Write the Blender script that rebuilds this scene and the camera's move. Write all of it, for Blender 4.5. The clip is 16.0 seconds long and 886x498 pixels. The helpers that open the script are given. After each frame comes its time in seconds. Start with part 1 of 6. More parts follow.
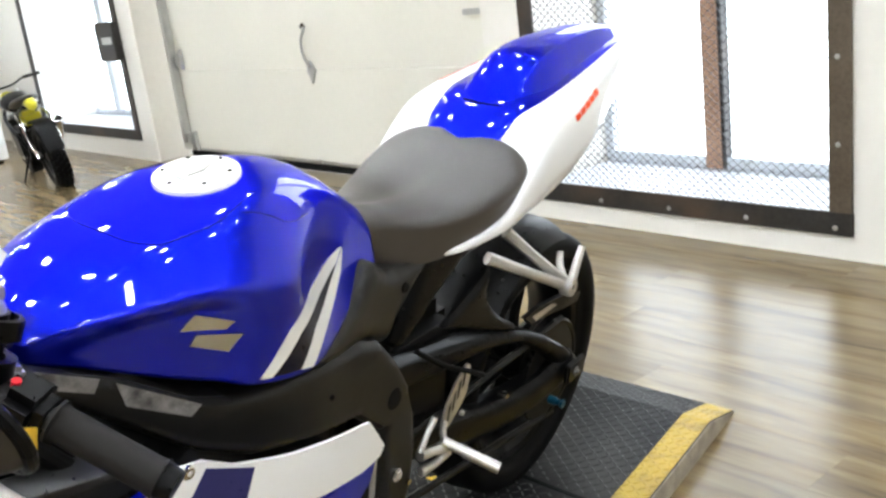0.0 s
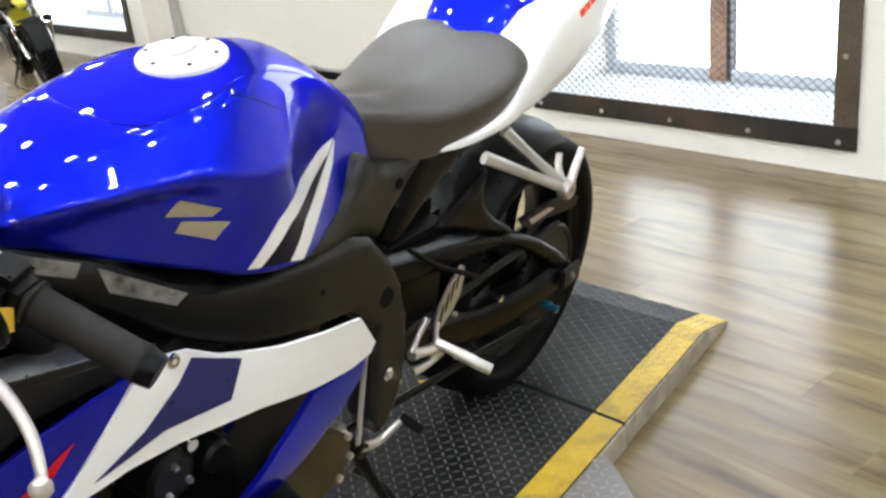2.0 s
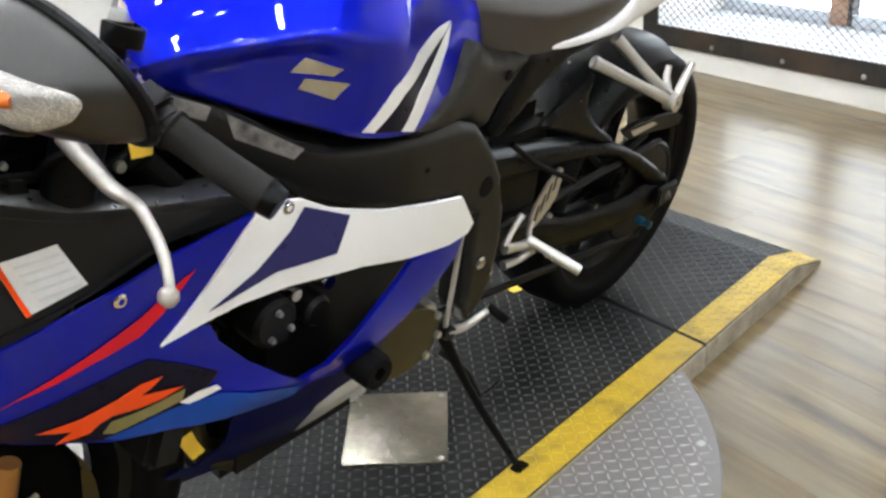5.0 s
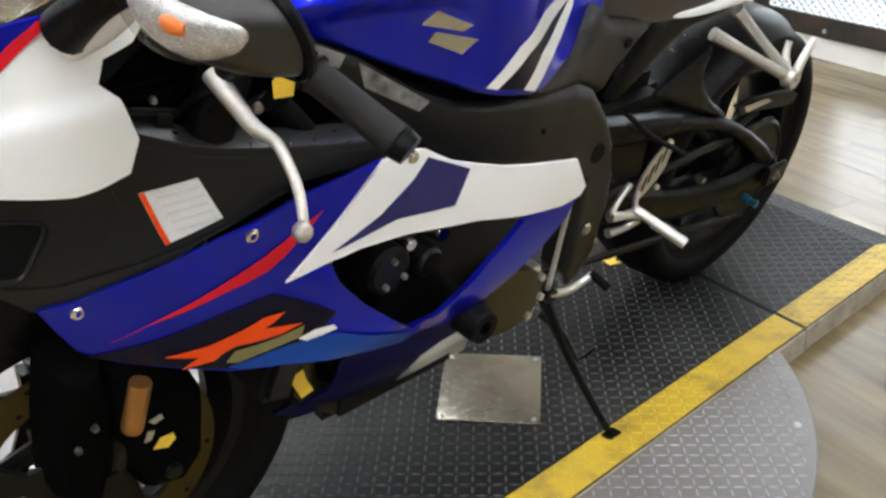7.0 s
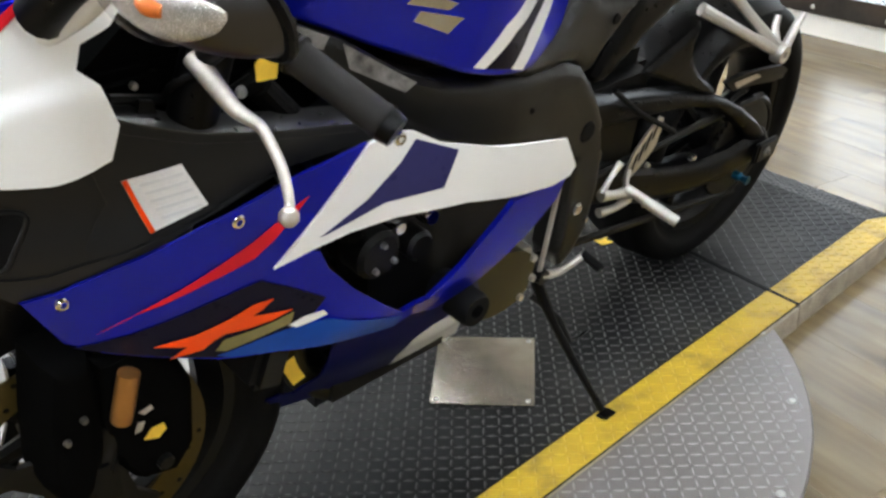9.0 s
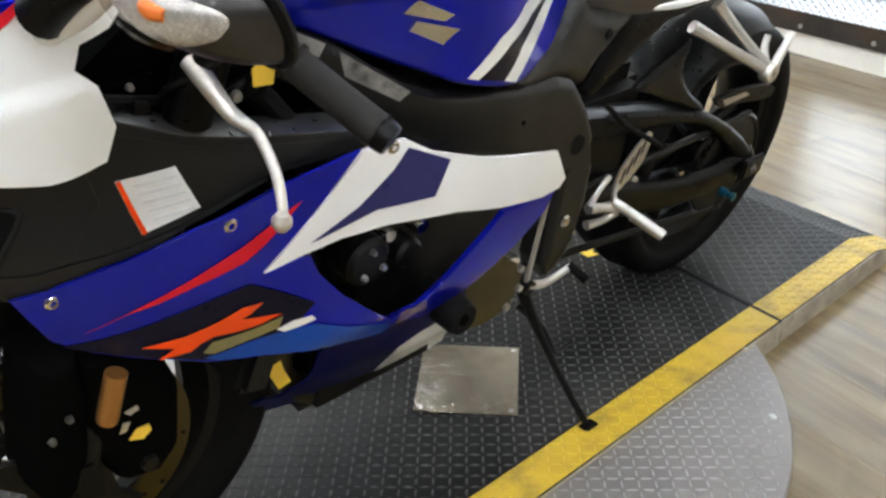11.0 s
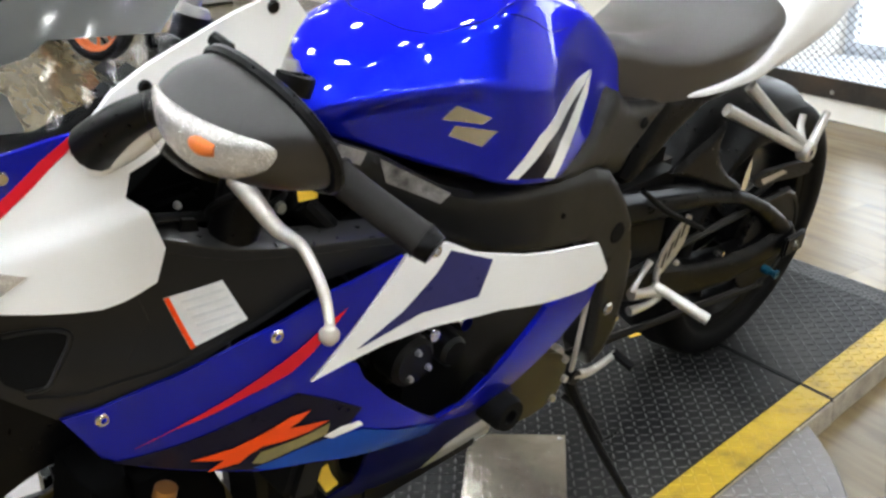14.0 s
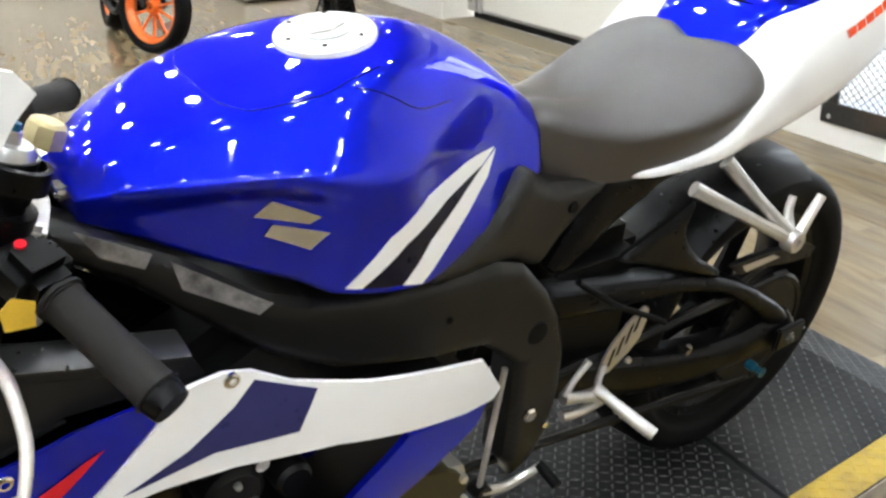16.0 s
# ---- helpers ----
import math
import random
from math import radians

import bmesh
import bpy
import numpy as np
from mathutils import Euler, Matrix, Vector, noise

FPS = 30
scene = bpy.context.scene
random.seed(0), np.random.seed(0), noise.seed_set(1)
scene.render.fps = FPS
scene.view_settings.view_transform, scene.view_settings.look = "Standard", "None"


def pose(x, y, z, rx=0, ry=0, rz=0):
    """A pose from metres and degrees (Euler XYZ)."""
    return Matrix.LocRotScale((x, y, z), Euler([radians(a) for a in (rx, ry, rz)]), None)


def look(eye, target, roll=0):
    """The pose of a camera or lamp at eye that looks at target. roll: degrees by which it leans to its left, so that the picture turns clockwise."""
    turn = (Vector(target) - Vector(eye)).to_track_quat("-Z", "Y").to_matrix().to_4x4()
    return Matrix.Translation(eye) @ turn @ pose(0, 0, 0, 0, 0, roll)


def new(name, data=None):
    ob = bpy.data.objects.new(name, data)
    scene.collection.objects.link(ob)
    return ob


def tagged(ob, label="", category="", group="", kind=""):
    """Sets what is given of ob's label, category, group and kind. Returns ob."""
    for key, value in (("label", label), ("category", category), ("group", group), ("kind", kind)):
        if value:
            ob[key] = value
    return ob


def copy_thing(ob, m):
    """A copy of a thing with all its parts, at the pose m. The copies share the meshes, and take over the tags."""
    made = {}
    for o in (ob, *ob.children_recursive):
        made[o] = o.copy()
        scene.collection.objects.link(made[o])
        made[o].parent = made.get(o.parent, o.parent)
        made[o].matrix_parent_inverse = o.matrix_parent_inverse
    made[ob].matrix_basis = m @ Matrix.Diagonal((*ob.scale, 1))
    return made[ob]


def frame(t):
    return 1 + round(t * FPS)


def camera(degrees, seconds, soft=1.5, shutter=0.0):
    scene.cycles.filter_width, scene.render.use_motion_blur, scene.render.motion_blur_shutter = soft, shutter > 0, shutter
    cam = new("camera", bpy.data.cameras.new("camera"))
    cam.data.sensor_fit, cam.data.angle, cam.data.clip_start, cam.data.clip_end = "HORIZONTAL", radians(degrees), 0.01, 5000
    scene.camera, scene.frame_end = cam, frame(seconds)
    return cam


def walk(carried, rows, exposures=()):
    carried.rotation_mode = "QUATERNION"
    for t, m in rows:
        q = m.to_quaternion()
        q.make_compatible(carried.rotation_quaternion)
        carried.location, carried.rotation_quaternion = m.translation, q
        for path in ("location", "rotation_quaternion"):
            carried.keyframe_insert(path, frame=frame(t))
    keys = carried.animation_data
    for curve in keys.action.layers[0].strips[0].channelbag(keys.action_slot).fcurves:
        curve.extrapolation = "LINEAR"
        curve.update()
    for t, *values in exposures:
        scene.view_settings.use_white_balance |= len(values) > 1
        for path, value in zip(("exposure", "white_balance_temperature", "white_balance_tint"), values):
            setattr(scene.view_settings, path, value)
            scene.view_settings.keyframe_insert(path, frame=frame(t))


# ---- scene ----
cam = camera(49.8, 16.0, soft=2.7)
PATH = [
    (0, (-0.994, -1.005, 1.146), (0.553, 0.137, 0.594), -7.3),
    (0.5, (-0.986, -0.997, 1.141), (0.536, 0.153, 0.539), -7.7),
    (1, (-0.98, -0.989, 1.138), (0.526, 0.174, 0.523), -7.6),
    (1.5, (-0.98, -0.986, 1.13), (0.516, 0.169, 0.476), -6.6),
    (2, (-0.973, -0.987, 1.109), (0.521, 0.131, 0.389), -6.3),
    (2.5, (-0.978, -0.994, 1.095), (0.488, 0.134, 0.334), -6.6),
    (3, (-0.982, -0.996, 1.079), (0.47, 0.145, 0.313), -5.9),
    (3.5, (-0.993, -1.001, 1.073), (0.431, 0.16, 0.283), -5.7),
    (4, (-1.002, -1.003, 1.07), (0.411, 0.174, 0.283), -5.0),
    (4.5, (-1.013, -1.001, 1.063), (0.377, 0.192, 0.26), -4.7),
    (5, (-1.04, -1.01, 1.059), (0.299, 0.226, 0.235), -3.4),
    (7.5, (-1.092, -1.0, 1.045), (0.095, 0.356, 0.178), -2.8),
    (8, (-1.088, -0.997, 1.044), (0.096, 0.359, 0.173), -3.6),
    (8.5, (-1.086, -0.994, 1.043), (0.105, 0.346, 0.156), -2.9),
    (9, (-1.082, -0.996, 1.04), (0.124, 0.327, 0.148), -3.2),
    (11.5, (-1.092, -0.996, 1.05), (0.146, 0.306, 0.172), -1.0),
    (12, (-1.092, -0.993, 1.057), (0.125, 0.348, 0.208), -2.7),
    (12.5, (-1.099, -0.991, 1.061), (0.082, 0.397, 0.237), -2.6),
    (13, (-1.087, -0.984, 1.066), (0.119, 0.39, 0.254), -3.8),
    (13.5, (-1.085, -0.982, 1.077), (0.154, 0.387, 0.309), -3.6),
    (14, (-1.087, -0.98, 1.079), (0.139, 0.414, 0.335), -3.9),
    (14.5, (-1.056, -0.992, 1.083), (0.162, 0.418, 0.357), -5.9),
    (15, (-0.97, -1.035, 1.086), (0.114, 0.5, 0.4), -4.0),
    (15.5, (-0.877, -1.055, 1.094), (0.165, 0.502, 0.395), -3.8),
    (16, (-0.732, -0.958, 1.104), (0.36, 0.544, 0.36), -2.0),
]

# ------------------------------------------------------------------ world and light
EXPOSURES = [(0.0, 0.0), (5.0, 0.0), (7.5, -0.05), (9.0, -0.05), (11.5, -0.03), (12.5, -0.06), (13.5, 0.0), (15.0, -0.03), (16.0, 0.06)]
walk(cam, [(t, look(eye, target, roll)) for t, eye, target, roll in PATH], EXPOSURES)

world = bpy.data.worlds.new("world")
scene.world = world
world.use_nodes = True
wn = world.node_tree.nodes
sky = wn.new("ShaderNodeTexSky")
sky.sky_type, sky.sun_disc = "NISHITA", False
sky.sun_elevation, sky.sun_rotation = radians(40), radians(200)
world.node_tree.links.new(sky.outputs[0], wn["Background"].inputs[0])
wn["Background"].inputs[1].default_value = 0.1

LAMP_POWER, DAYLIGHT = 167.0, 8.5


# ------------------------------------------------------------------ materials
def material(name, colour, rough=0.5, metal=0.0, vary=0.12, scale=6.0, bump=0.0, bump_scale=60.0, coat=0.0, spec=0.5,
             rough_vary=0.08, dirt=None, dirt_amount=0.0):
    """A surface with colour variation at two scales, uneven gloss and fine relief."""
    m = bpy.data.materials.new(name)
    m.use_nodes = True
    n, ln = m.node_tree.nodes, m.node_tree.links
    b = n["Principled BSDF"]
    b.inputs["Metallic"].default_value = metal
    b.inputs["Specular IOR Level"].default_value = spec
    b.inputs["Coat Weight"].default_value = coat
    b.inputs["Coat Roughness"].default_value = 0.025
    b.inputs["Coat IOR"].default_value = 1.4
    tc = n.new("ShaderNodeTexCoord")
    big, small = n.new("ShaderNodeTexNoise"), n.new("ShaderNodeTexNoise")
    big.inputs["Scale"].default_value, big.inputs["Detail"].default_value = scale, 4
    small.inputs["Scale"].default_value, small.inputs["Detail"].default_value = scale * 14, 5
    for t in (big, small):
        ln.new(tc.outputs["Object"], t.inputs["Vector"])
    both = n.new("ShaderNodeMath")
    both.operation = "ADD"
    ln.new(big.outputs["Fac"], both.inputs[0])
    ln.new(small.outputs["Fac"], both.inputs[1])
    span = n.new("ShaderNodeMapRange")
    span.inputs["From Min"].default_value, span.inputs["From Max"].default_value = 0.6, 1.4
    span.inputs["To Min"].default_value, span.inputs["To Max"].default_value = 1 - vary, 1 + vary
    ln.new(both.outputs[0], span.inputs["Value"])
    hue = n.new("ShaderNodeHueSaturation")
    hue.inputs["Color"].default_value = (*colour, 1)
    ln.new(span.outputs[0], hue.inputs["Value"])
    out = hue.outputs[0]
    if dirt:
        mix = n.new("ShaderNodeMix")
        mix.data_type = "RGBA"
        ramp = n.new("ShaderNodeMapRange")
        ramp.inputs["From Min"].default_value, ramp.inputs["From Max"].default_value = 0.5, 0.75
        ramp.inputs["To Max"].default_value = dirt_amount
        stain = n.new("ShaderNodeTexNoise")
        stain.inputs["Scale"].default_value, stain.inputs["Detail"].default_value = scale * 0.7, 6
        ln.new(tc.outputs["Object"], stain.inputs["Vector"])
        ln.new(stain.outputs["Fac"], ramp.inputs["Value"])
        ln.new(ramp.outputs[0], mix.inputs["Factor"])
        ln.new(out, mix.inputs["A"])
        mix.inputs["B"].default_value = (*dirt, 1)
        out = mix.outputs["Result"]
    ln.new(out, b.inputs["Base Color"])
    rr = n.new("ShaderNodeMapRange")
    rr.inputs["To Min"].default_value = max(0.02, rough - rough_vary)
    rr.inputs["To Max"].default_value = min(1, rough + rough_vary)
    ln.new(small.outputs["Fac"], rr.inputs["Value"])
    ln.new(rr.outputs[0], b.inputs["Roughness"])
    if bump:
        grain = n.new("ShaderNodeTexNoise")
        grain.inputs["Scale"].default_value, grain.inputs["Detail"].default_value = bump_scale, 3
        ln.new(tc.outputs["Object"], grain.inputs["Vector"])
        bu = n.new("ShaderNodeBump")
        bu.inputs["Strength"].default_value, bu.inputs["Distance"].default_value = bump, 0.002
        ln.new(grain.outputs["Fac"], bu.inputs["Height"])
        ln.new(bu.outputs[0], b.inputs["Normal"])
    return m


def glowing(name, colour, strength):
    m = bpy.data.materials.new(name)
    m.use_nodes = True
    n = m.node_tree.nodes
    n.remove(n["Principled BSDF"])
    e = n.new("ShaderNodeEmission")
    e.inputs[0].default_value, e.inputs[1].default_value = (*colour, 1), strength
    m.node_tree.links.new(e.outputs[0], n["Material Output"].inputs[0])
    return m


def clear(name, colour, rough=0.02, gloss=0.45):
    m = bpy.data.materials.new(name)
    m.use_nodes = True
    n, ln = m.node_tree.nodes, m.node_tree.links
    n.remove(n["Principled BSDF"])
    tr, gl, mx = n.new("ShaderNodeBsdfTransparent"), n.new("ShaderNodeBsdfGlossy"), n.new("ShaderNodeMixShader")
    lw, pw, fr = n.new("ShaderNodeLayerWeight"), n.new("ShaderNodeMath"), n.new("ShaderNodeMath")
    lw.inputs[0].default_value = 0.5
    pw.operation, fr.operation = "POWER", "MULTIPLY_ADD"
    pw.inputs[1].default_value = 5.0
    fr.inputs[1].default_value, fr.inputs[2].default_value = gloss, 0.03
    ln.new(lw.outputs["Facing"], pw.inputs[0])
    ln.new(pw.outputs[0], fr.inputs[0])
    tr.inputs[0].default_value = (*colour, 1)
    gl.inputs["Roughness"].default_value = rough
    ln.new(fr.outputs[0], mx.inputs[0])
    ln.new(tr.outputs[0], mx.inputs[1])
    ln.new(gl.outputs[0], mx.inputs[2])
    ln.new(mx.outputs[0], n["Material Output"].inputs[0])
    return m


def wood_floor():
    """Grey-brown vinyl planks: grain along the plank, each plank its own tone."""
    m = bpy.data.materials.new("plank_vinyl")
    m.use_nodes = True
    n, ln = m.node_tree.nodes, m.node_tree.links
    b = n["Principled BSDF"]
    tc, info, mp = n.new("ShaderNodeTexCoord"), n.new("ShaderNodeObjectInfo"), n.new("ShaderNodeMapping")
    geo = n.new("ShaderNodeNewGeometry")
    rnd = n.new("ShaderNodeMath")
    rnd.operation = "ADD"
    ln.new(info.outputs["Random"], rnd.inputs[0])
    ln.new(geo.outputs["Random Per Island"], rnd.inputs[1])
    off = n.new("ShaderNodeCombineXYZ")
    far = n.new("ShaderNodeMath")
    far.operation = "MULTIPLY"
    far.inputs[1].default_value = 37.0
    ln.new(rnd.outputs[0], far.inputs[0])
    ln.new(far.outputs[0], off.inputs[0])
    ln.new(far.outputs[0], off.inputs[1])
    ln.new(tc.outputs["Object"], mp.inputs["Vector"])
    ln.new(off.outputs[0], mp.inputs["Location"])
    mp.inputs["Scale"].default_value = (1.1, 9.0, 1.0)
    grain, cloud, fine = n.new("ShaderNodeTexNoise"), n.new("ShaderNodeTexNoise"), n.new("ShaderNodeTexNoise")
    grain.inputs["Scale"].default_value, grain.inputs["Detail"].default_value = 2.0, 2
    grain.inputs["Distortion"].default_value = 0.5
    cloud.inputs["Scale"].default_value, cloud.inputs["Detail"].default_value = 0.8, 2
    fine.inputs["Scale"].default_value, fine.inputs["Detail"].default_value = 9.0, 3
    for t in (grain, cloud, fine):
        ln.new(mp.outputs[0], t.inputs["Vector"])
    both = n.new("ShaderNodeMath")
    both.operation = "MULTIPLY_ADD"
    both.inputs[1].default_value = 0.30
    ln.new(fine.outputs["Fac"], both.inputs[0])
    ln.new(grain.outputs["Fac"], both.inputs[2])
    ramp = n.new("ShaderNodeValToRGB")
    e = ramp.color_ramp.elements
    e[0].position, e[0].color = 0.42, (0.075, 0.048, 0.020, 1)
    e[1].position, e[1].color = 0.92, (0.255, 0.190, 0.098, 1)
    mid = ramp.color_ramp.elements.new(0.62)
    mid.color = (0.165, 0.115, 0.052, 1)
    ln.new(both.outputs[0], ramp.inputs[0])
    mix = n.new("ShaderNodeMix")
    mix.data_type = "RGBA"
    mix.inputs["B"].default_value = (0.235, 0.195, 0.13, 1)
    cr2 = n.new("ShaderNodeMapRange")
    cr2.inputs["From Min"].default_value, cr2.inputs["From Max"].default_value = 0.35, 0.7
    cr2.inputs["To Max"].default_value = 0.5
    ln.new(cloud.outputs["Fac"], cr2.inputs["Value"])
    ln.new(cr2.outputs[0], mix.inputs["Factor"])
    ln.new(ramp.outputs[0], mix.inputs["A"])
    tone = n.new("ShaderNodeMapRange")
    tone.inputs["To Min"].default_value, tone.inputs["To Max"].default_value = 0.82, 1.16
    frac = n.new("ShaderNodeMath")
    frac.operation = "FRACT"
    ln.new(rnd.outputs[0], frac.inputs[0])
    ln.new(frac.outputs[0], tone.inputs["Value"])
    hue = n.new("ShaderNodeHueSaturation")
    ln.new(mix.outputs["Result"], hue.inputs["Color"])
    ln.new(tone.outputs[0], hue.inputs["Value"])
    ln.new(hue.outputs[0], b.inputs["Base Color"])
    b.inputs["Specular IOR Level"].default_value = 0.34
    rr = n.new("ShaderNodeMapRange")
    rr.inputs["To Min"].default_value, rr.inputs["To Max"].default_value = 0.24, 0.27
    ln.new(grain.outputs["Fac"], rr.inputs["Value"])
    ln.new(rr.outputs[0], b.inputs["Roughness"])
    return m


PLANK = wood_floor()
WALL = material("wall_paint", (0.80, 0.775, 0.72), 0.6, vary=0.03, scale=1.5, bump=0.15, bump_scale=120)
RETURN = material("reveal_paint", (0.78, 0.75, 0.68), 0.6, vary=0.04, scale=1.5, bump=0.15, bump_scale=120)
GREYWALL = material("grey_wall_paint", (0.065, 0.065, 0.068), 0.7, vary=0.05, scale=1.2)
CEIL = material("dark_ceiling_paint", (0.07, 0.07, 0.072), 0.8, vary=0.05, scale=1.2)
DOOR = material("door_paint", (0.76, 0.74, 0.66), 0.4, vary=0.03, scale=2, bump=0.1, bump_scale=300)
BLACKSTEEL = material("blackened_steel", (0.045, 0.042, 0.04), 0.45, 0.6, vary=0.3, scale=4, bump=0.2, bump_scale=80, dirt=(0.16, 0.10, 0.06), dirt_amount=0.5)
RUSTSTEEL = material("raw_steel_angle", (0.15, 0.12, 0.09), 0.45, 0.7, vary=0.3, scale=5, dirt=(0.22, 0.13, 0.07), dirt_amount=0.6)
MESHSTEEL = material("dark_expanded_metal", (0.07, 0.07, 0.075), 0.45, 0.7, vary=0.2)
ZINC = material("zinc_hardware", (0.55, 0.55, 0.54), 0.35, 0.9, vary=0.1, scale=12)
BRICK = material("red_brown_frame", (0.42, 0.24, 0.15), 0.6, vary=0.2, scale=9)
SILL = material("worn_white_sill", (0.70, 0.74, 0.80), 0.6, vary=0.06, scale=6, dirt=(0.45, 0.45, 0.44), dirt_amount=0.7)
DAY = glowing("daylight", (0.93, 0.96, 1.0), DAYLIGHT)
LAMP = glowing("led_disc", (0.93, 0.975, 1.0), LAMP_POWER)
DECK = material("black_tread_plate", (0.0055, 0.0055, 0.006), 0.42, 0.0, spec=0.10, vary=0.35, scale=3, bump=0.025, bump_scale=30, rough_vary=0.14, dirt=(0.060, 0.058, 0.055), dirt_amount=0.75)
TREADWORN = material("worn_tread_tops", (0.048, 0.047, 0.046), 0.32, 0.5, vary=0.4, scale=4)
YELLOW = material("safety_yellow_paint", (0.54, 0.36, 0.022), 0.45, vary=0.14, scale=26, bump=0.15, dirt=(0.12, 0.09, 0.03), dirt_amount=0.6)
ALU = material("aluminium_tread_plate", (0.255, 0.235, 0.230), 0.46, 0.6, vary=0.12, scale=3, bump=0.1, bump_scale=150, rough_vary=0.12)
ALUTREAD = material("aluminium_tread_tops", (0.36, 0.345, 0.335), 0.38, 0.7, vary=0.12, scale=3)
SKIRT = material("worn_grey_skirt", (0.36, 0.31, 0.24), 0.6, 0.0, vary=0.4, scale=25, bump=0.3, bump_scale=120, dirt=(0.10, 0.09, 0.08), dirt_amount=0.6)
BRUSHED = material("worn_polished_plate", (0.50, 0.46, 0.39), 0.15, 0.95, vary=0.28, scale=16, bump=0.06, bump_scale=40, dirt=(0.20, 0.17, 0.12), dirt_amount=0.6, rough_vary=0.08)
BLUE = material("metallic_blue_paint", (0.005, 0.013, 0.54), 0.33, 0.82, vary=0.03, scale=3, coat=1.0, rough_vary=0.0, spec=0.1)
BLUE.node_tree.nodes["Principled BSDF"].inputs["Specular Tint"].default_value = (0.08, 0.12, 0.9, 1)
WHITE = material("pearl_white_paint", (0.88, 0.88, 0.87), 0.30, 0.0, vary=0.012, scale=2, coat=0.7, rough_vary=0.02)
NAVY = material("navy_graphic", (0.030, 0.030, 0.12), 0.3, 0.1, vary=0.08, coat=0.35, spec=0.1)
DARKGRAPHIC = material("dark_navy_graphic", (0.004, 0.004, 0.014), 0.3, 0.0, vary=0.15, coat=0.35, spec=0.05)
SKYBLUE = material("mid_blue_graphic", (0.008, 0.065, 0.36), 0.34, 0.2, vary=0.05, coat=0.15, spec=0.1)
EMBLEM = material("dark_chrome_badge", (0.55, 0.55, 0.54), 0.24, 1.0, vary=0.1, scale=30)
RED = material("red_graphic", (0.60, 0.012, 0.025), 0.35, vary=0.05, coat=0.35, spec=0.1)
ORANGE = material("orange_red_graphic", (0.85, 0.075, 0.008), 0.4, vary=0.05, coat=0.5, spec=0.1)
OLIVE = material("olive_gold_graphic", (0.20, 0.17, 0.05), 0.4, vary=0.3, scale=40, coat=0.4)
SEATVINYL = material("seat_vinyl", (0.034, 0.028, 0.025), 0.37, vary=0.08, scale=4, bump=0.12, bump_scale=700, spec=1.0, rough_vary=0.03)
PANEL = material("dark_grey_plastic", (0.0070, 0.0070, 0.0074), 0.33, spec=0.38, vary=0.12, scale=8, bump=0.04, bump_scale=500)
# A darker blue than BLUE, for the belly and the fine seams.
DARKBLUE = material("darker_blue_gloss", (0.004, 0.005, 0.07), 0.32, 0.2, vary=0.05, scale=20, coat=0.4, spec=0.1)
PLASTIC = material("black_plastic", (0.0022, 0.0022, 0.0025), 0.30, spec=0.14, vary=0.15, scale=8, bump=0.03, bump_scale=500)
# Hardly reflects: the shade under dash and fork is put into this colour.
DEEPBLACK = material("deep_matt_black", (0.002, 0.002, 0.002), 0.8, spec=0.02, vary=0.1)
SIDECOVER = material("satin_side_cover", (0.0115, 0.0108, 0.0100), 0.36, spec=0.28, vary=0.12, scale=8, bump=0.03, bump_scale=500)
DULLSTEEL = material("dull_dark_steel", (0.17, 0.165, 0.155), 0.4, 0.9, vary=0.2, scale=20)
FRAMEGREY = material("frame_grey_alloy", (0.0095, 0.0090, 0.0082), 0.34, 0.05, spec=0.22, vary=0.15, scale=6, bump=0.02, bump_scale=150)
RUBBER = material("tyre_rubber", (0.004, 0.004, 0.0042), 0.6, spec=0.08, vary=0.2, scale=10, bump=0.1, bump_scale=200)
GRIP = material("grip_rubber", (0.017, 0.0155, 0.0145), 0.6, spec=0.2, vary=0.15, scale=20, bump=0.6, bump_scale=900)
LEVERALLOY = material("dull_lever_alloy", (0.66, 0.62, 0.57), 0.46, 0.85, vary=0.15, scale=14, bump=0.1, bump_scale=300)
ALLOY = material("cast_alloy", (0.62, 0.60, 0.57), 0.36, 0.9, vary=0.08, scale=10, bump=0.1, bump_scale=300)
CHROME = material("polished_steel", (0.72, 0.70, 0.67), 0.14, 1.0, vary=0.05, scale=14)
DARKMETAL = material("dark_engine_metal", (0.005, 0.005, 0.005), 0.42, 0.1, spec=0.2, vary=0.25, scale=8, bump=0.06, bump_scale=150)
BRONZE = material("bronze_cover", (0.065, 0.054, 0.022), 0.42, 0.7, vary=0.15, scale=8)
DISCGOLD = material("bronze_brake_disc", (0.050, 0.034, 0.005), 0.40, 0.5, vary=0.2, scale=20)
SATIN = material("satin_black_plastic", (0.02, 0.02, 0.02), 0.30, spec=0.6, vary=0.15, scale=8)
GOLD = material("gold_fork_tube", (0.42, 0.20, 0.06), 0.32, 0.8, vary=0.04, scale=5, rough_vary=0.03)
AMBERTAG = material("yellow_paper_tag", (0.85, 0.55, 0.05), 0.7, vary=0.08, scale=30)
PAPER = material("warning_label_paper", (0.74, 0.73, 0.71), 0.32, 0.05, vary=0.10, scale=40, coat=0.3)
INK = material("grey_print", (0.62, 0.62, 0.61), 0.5, vary=0.1)
STICKER = material("worn_silver_sticker", (0.24, 0.23, 0.225), 0.45, 0.3, vary=0.5, scale=55, dirt=(0.03, 0.03, 0.03), dirt_amount=1.0)
BRASS = material("brass_key_cap", (0.62, 0.52, 0.28), 0.35, 0.6, vary=0.1)
LENS = clear("clear_lens", (0.9, 0.9, 0.9), 0.06)
LENSBACK = material("lens_reflector", (0.60, 0.57, 0.54), 0.26, 0.5, vary=0.3, scale=90)
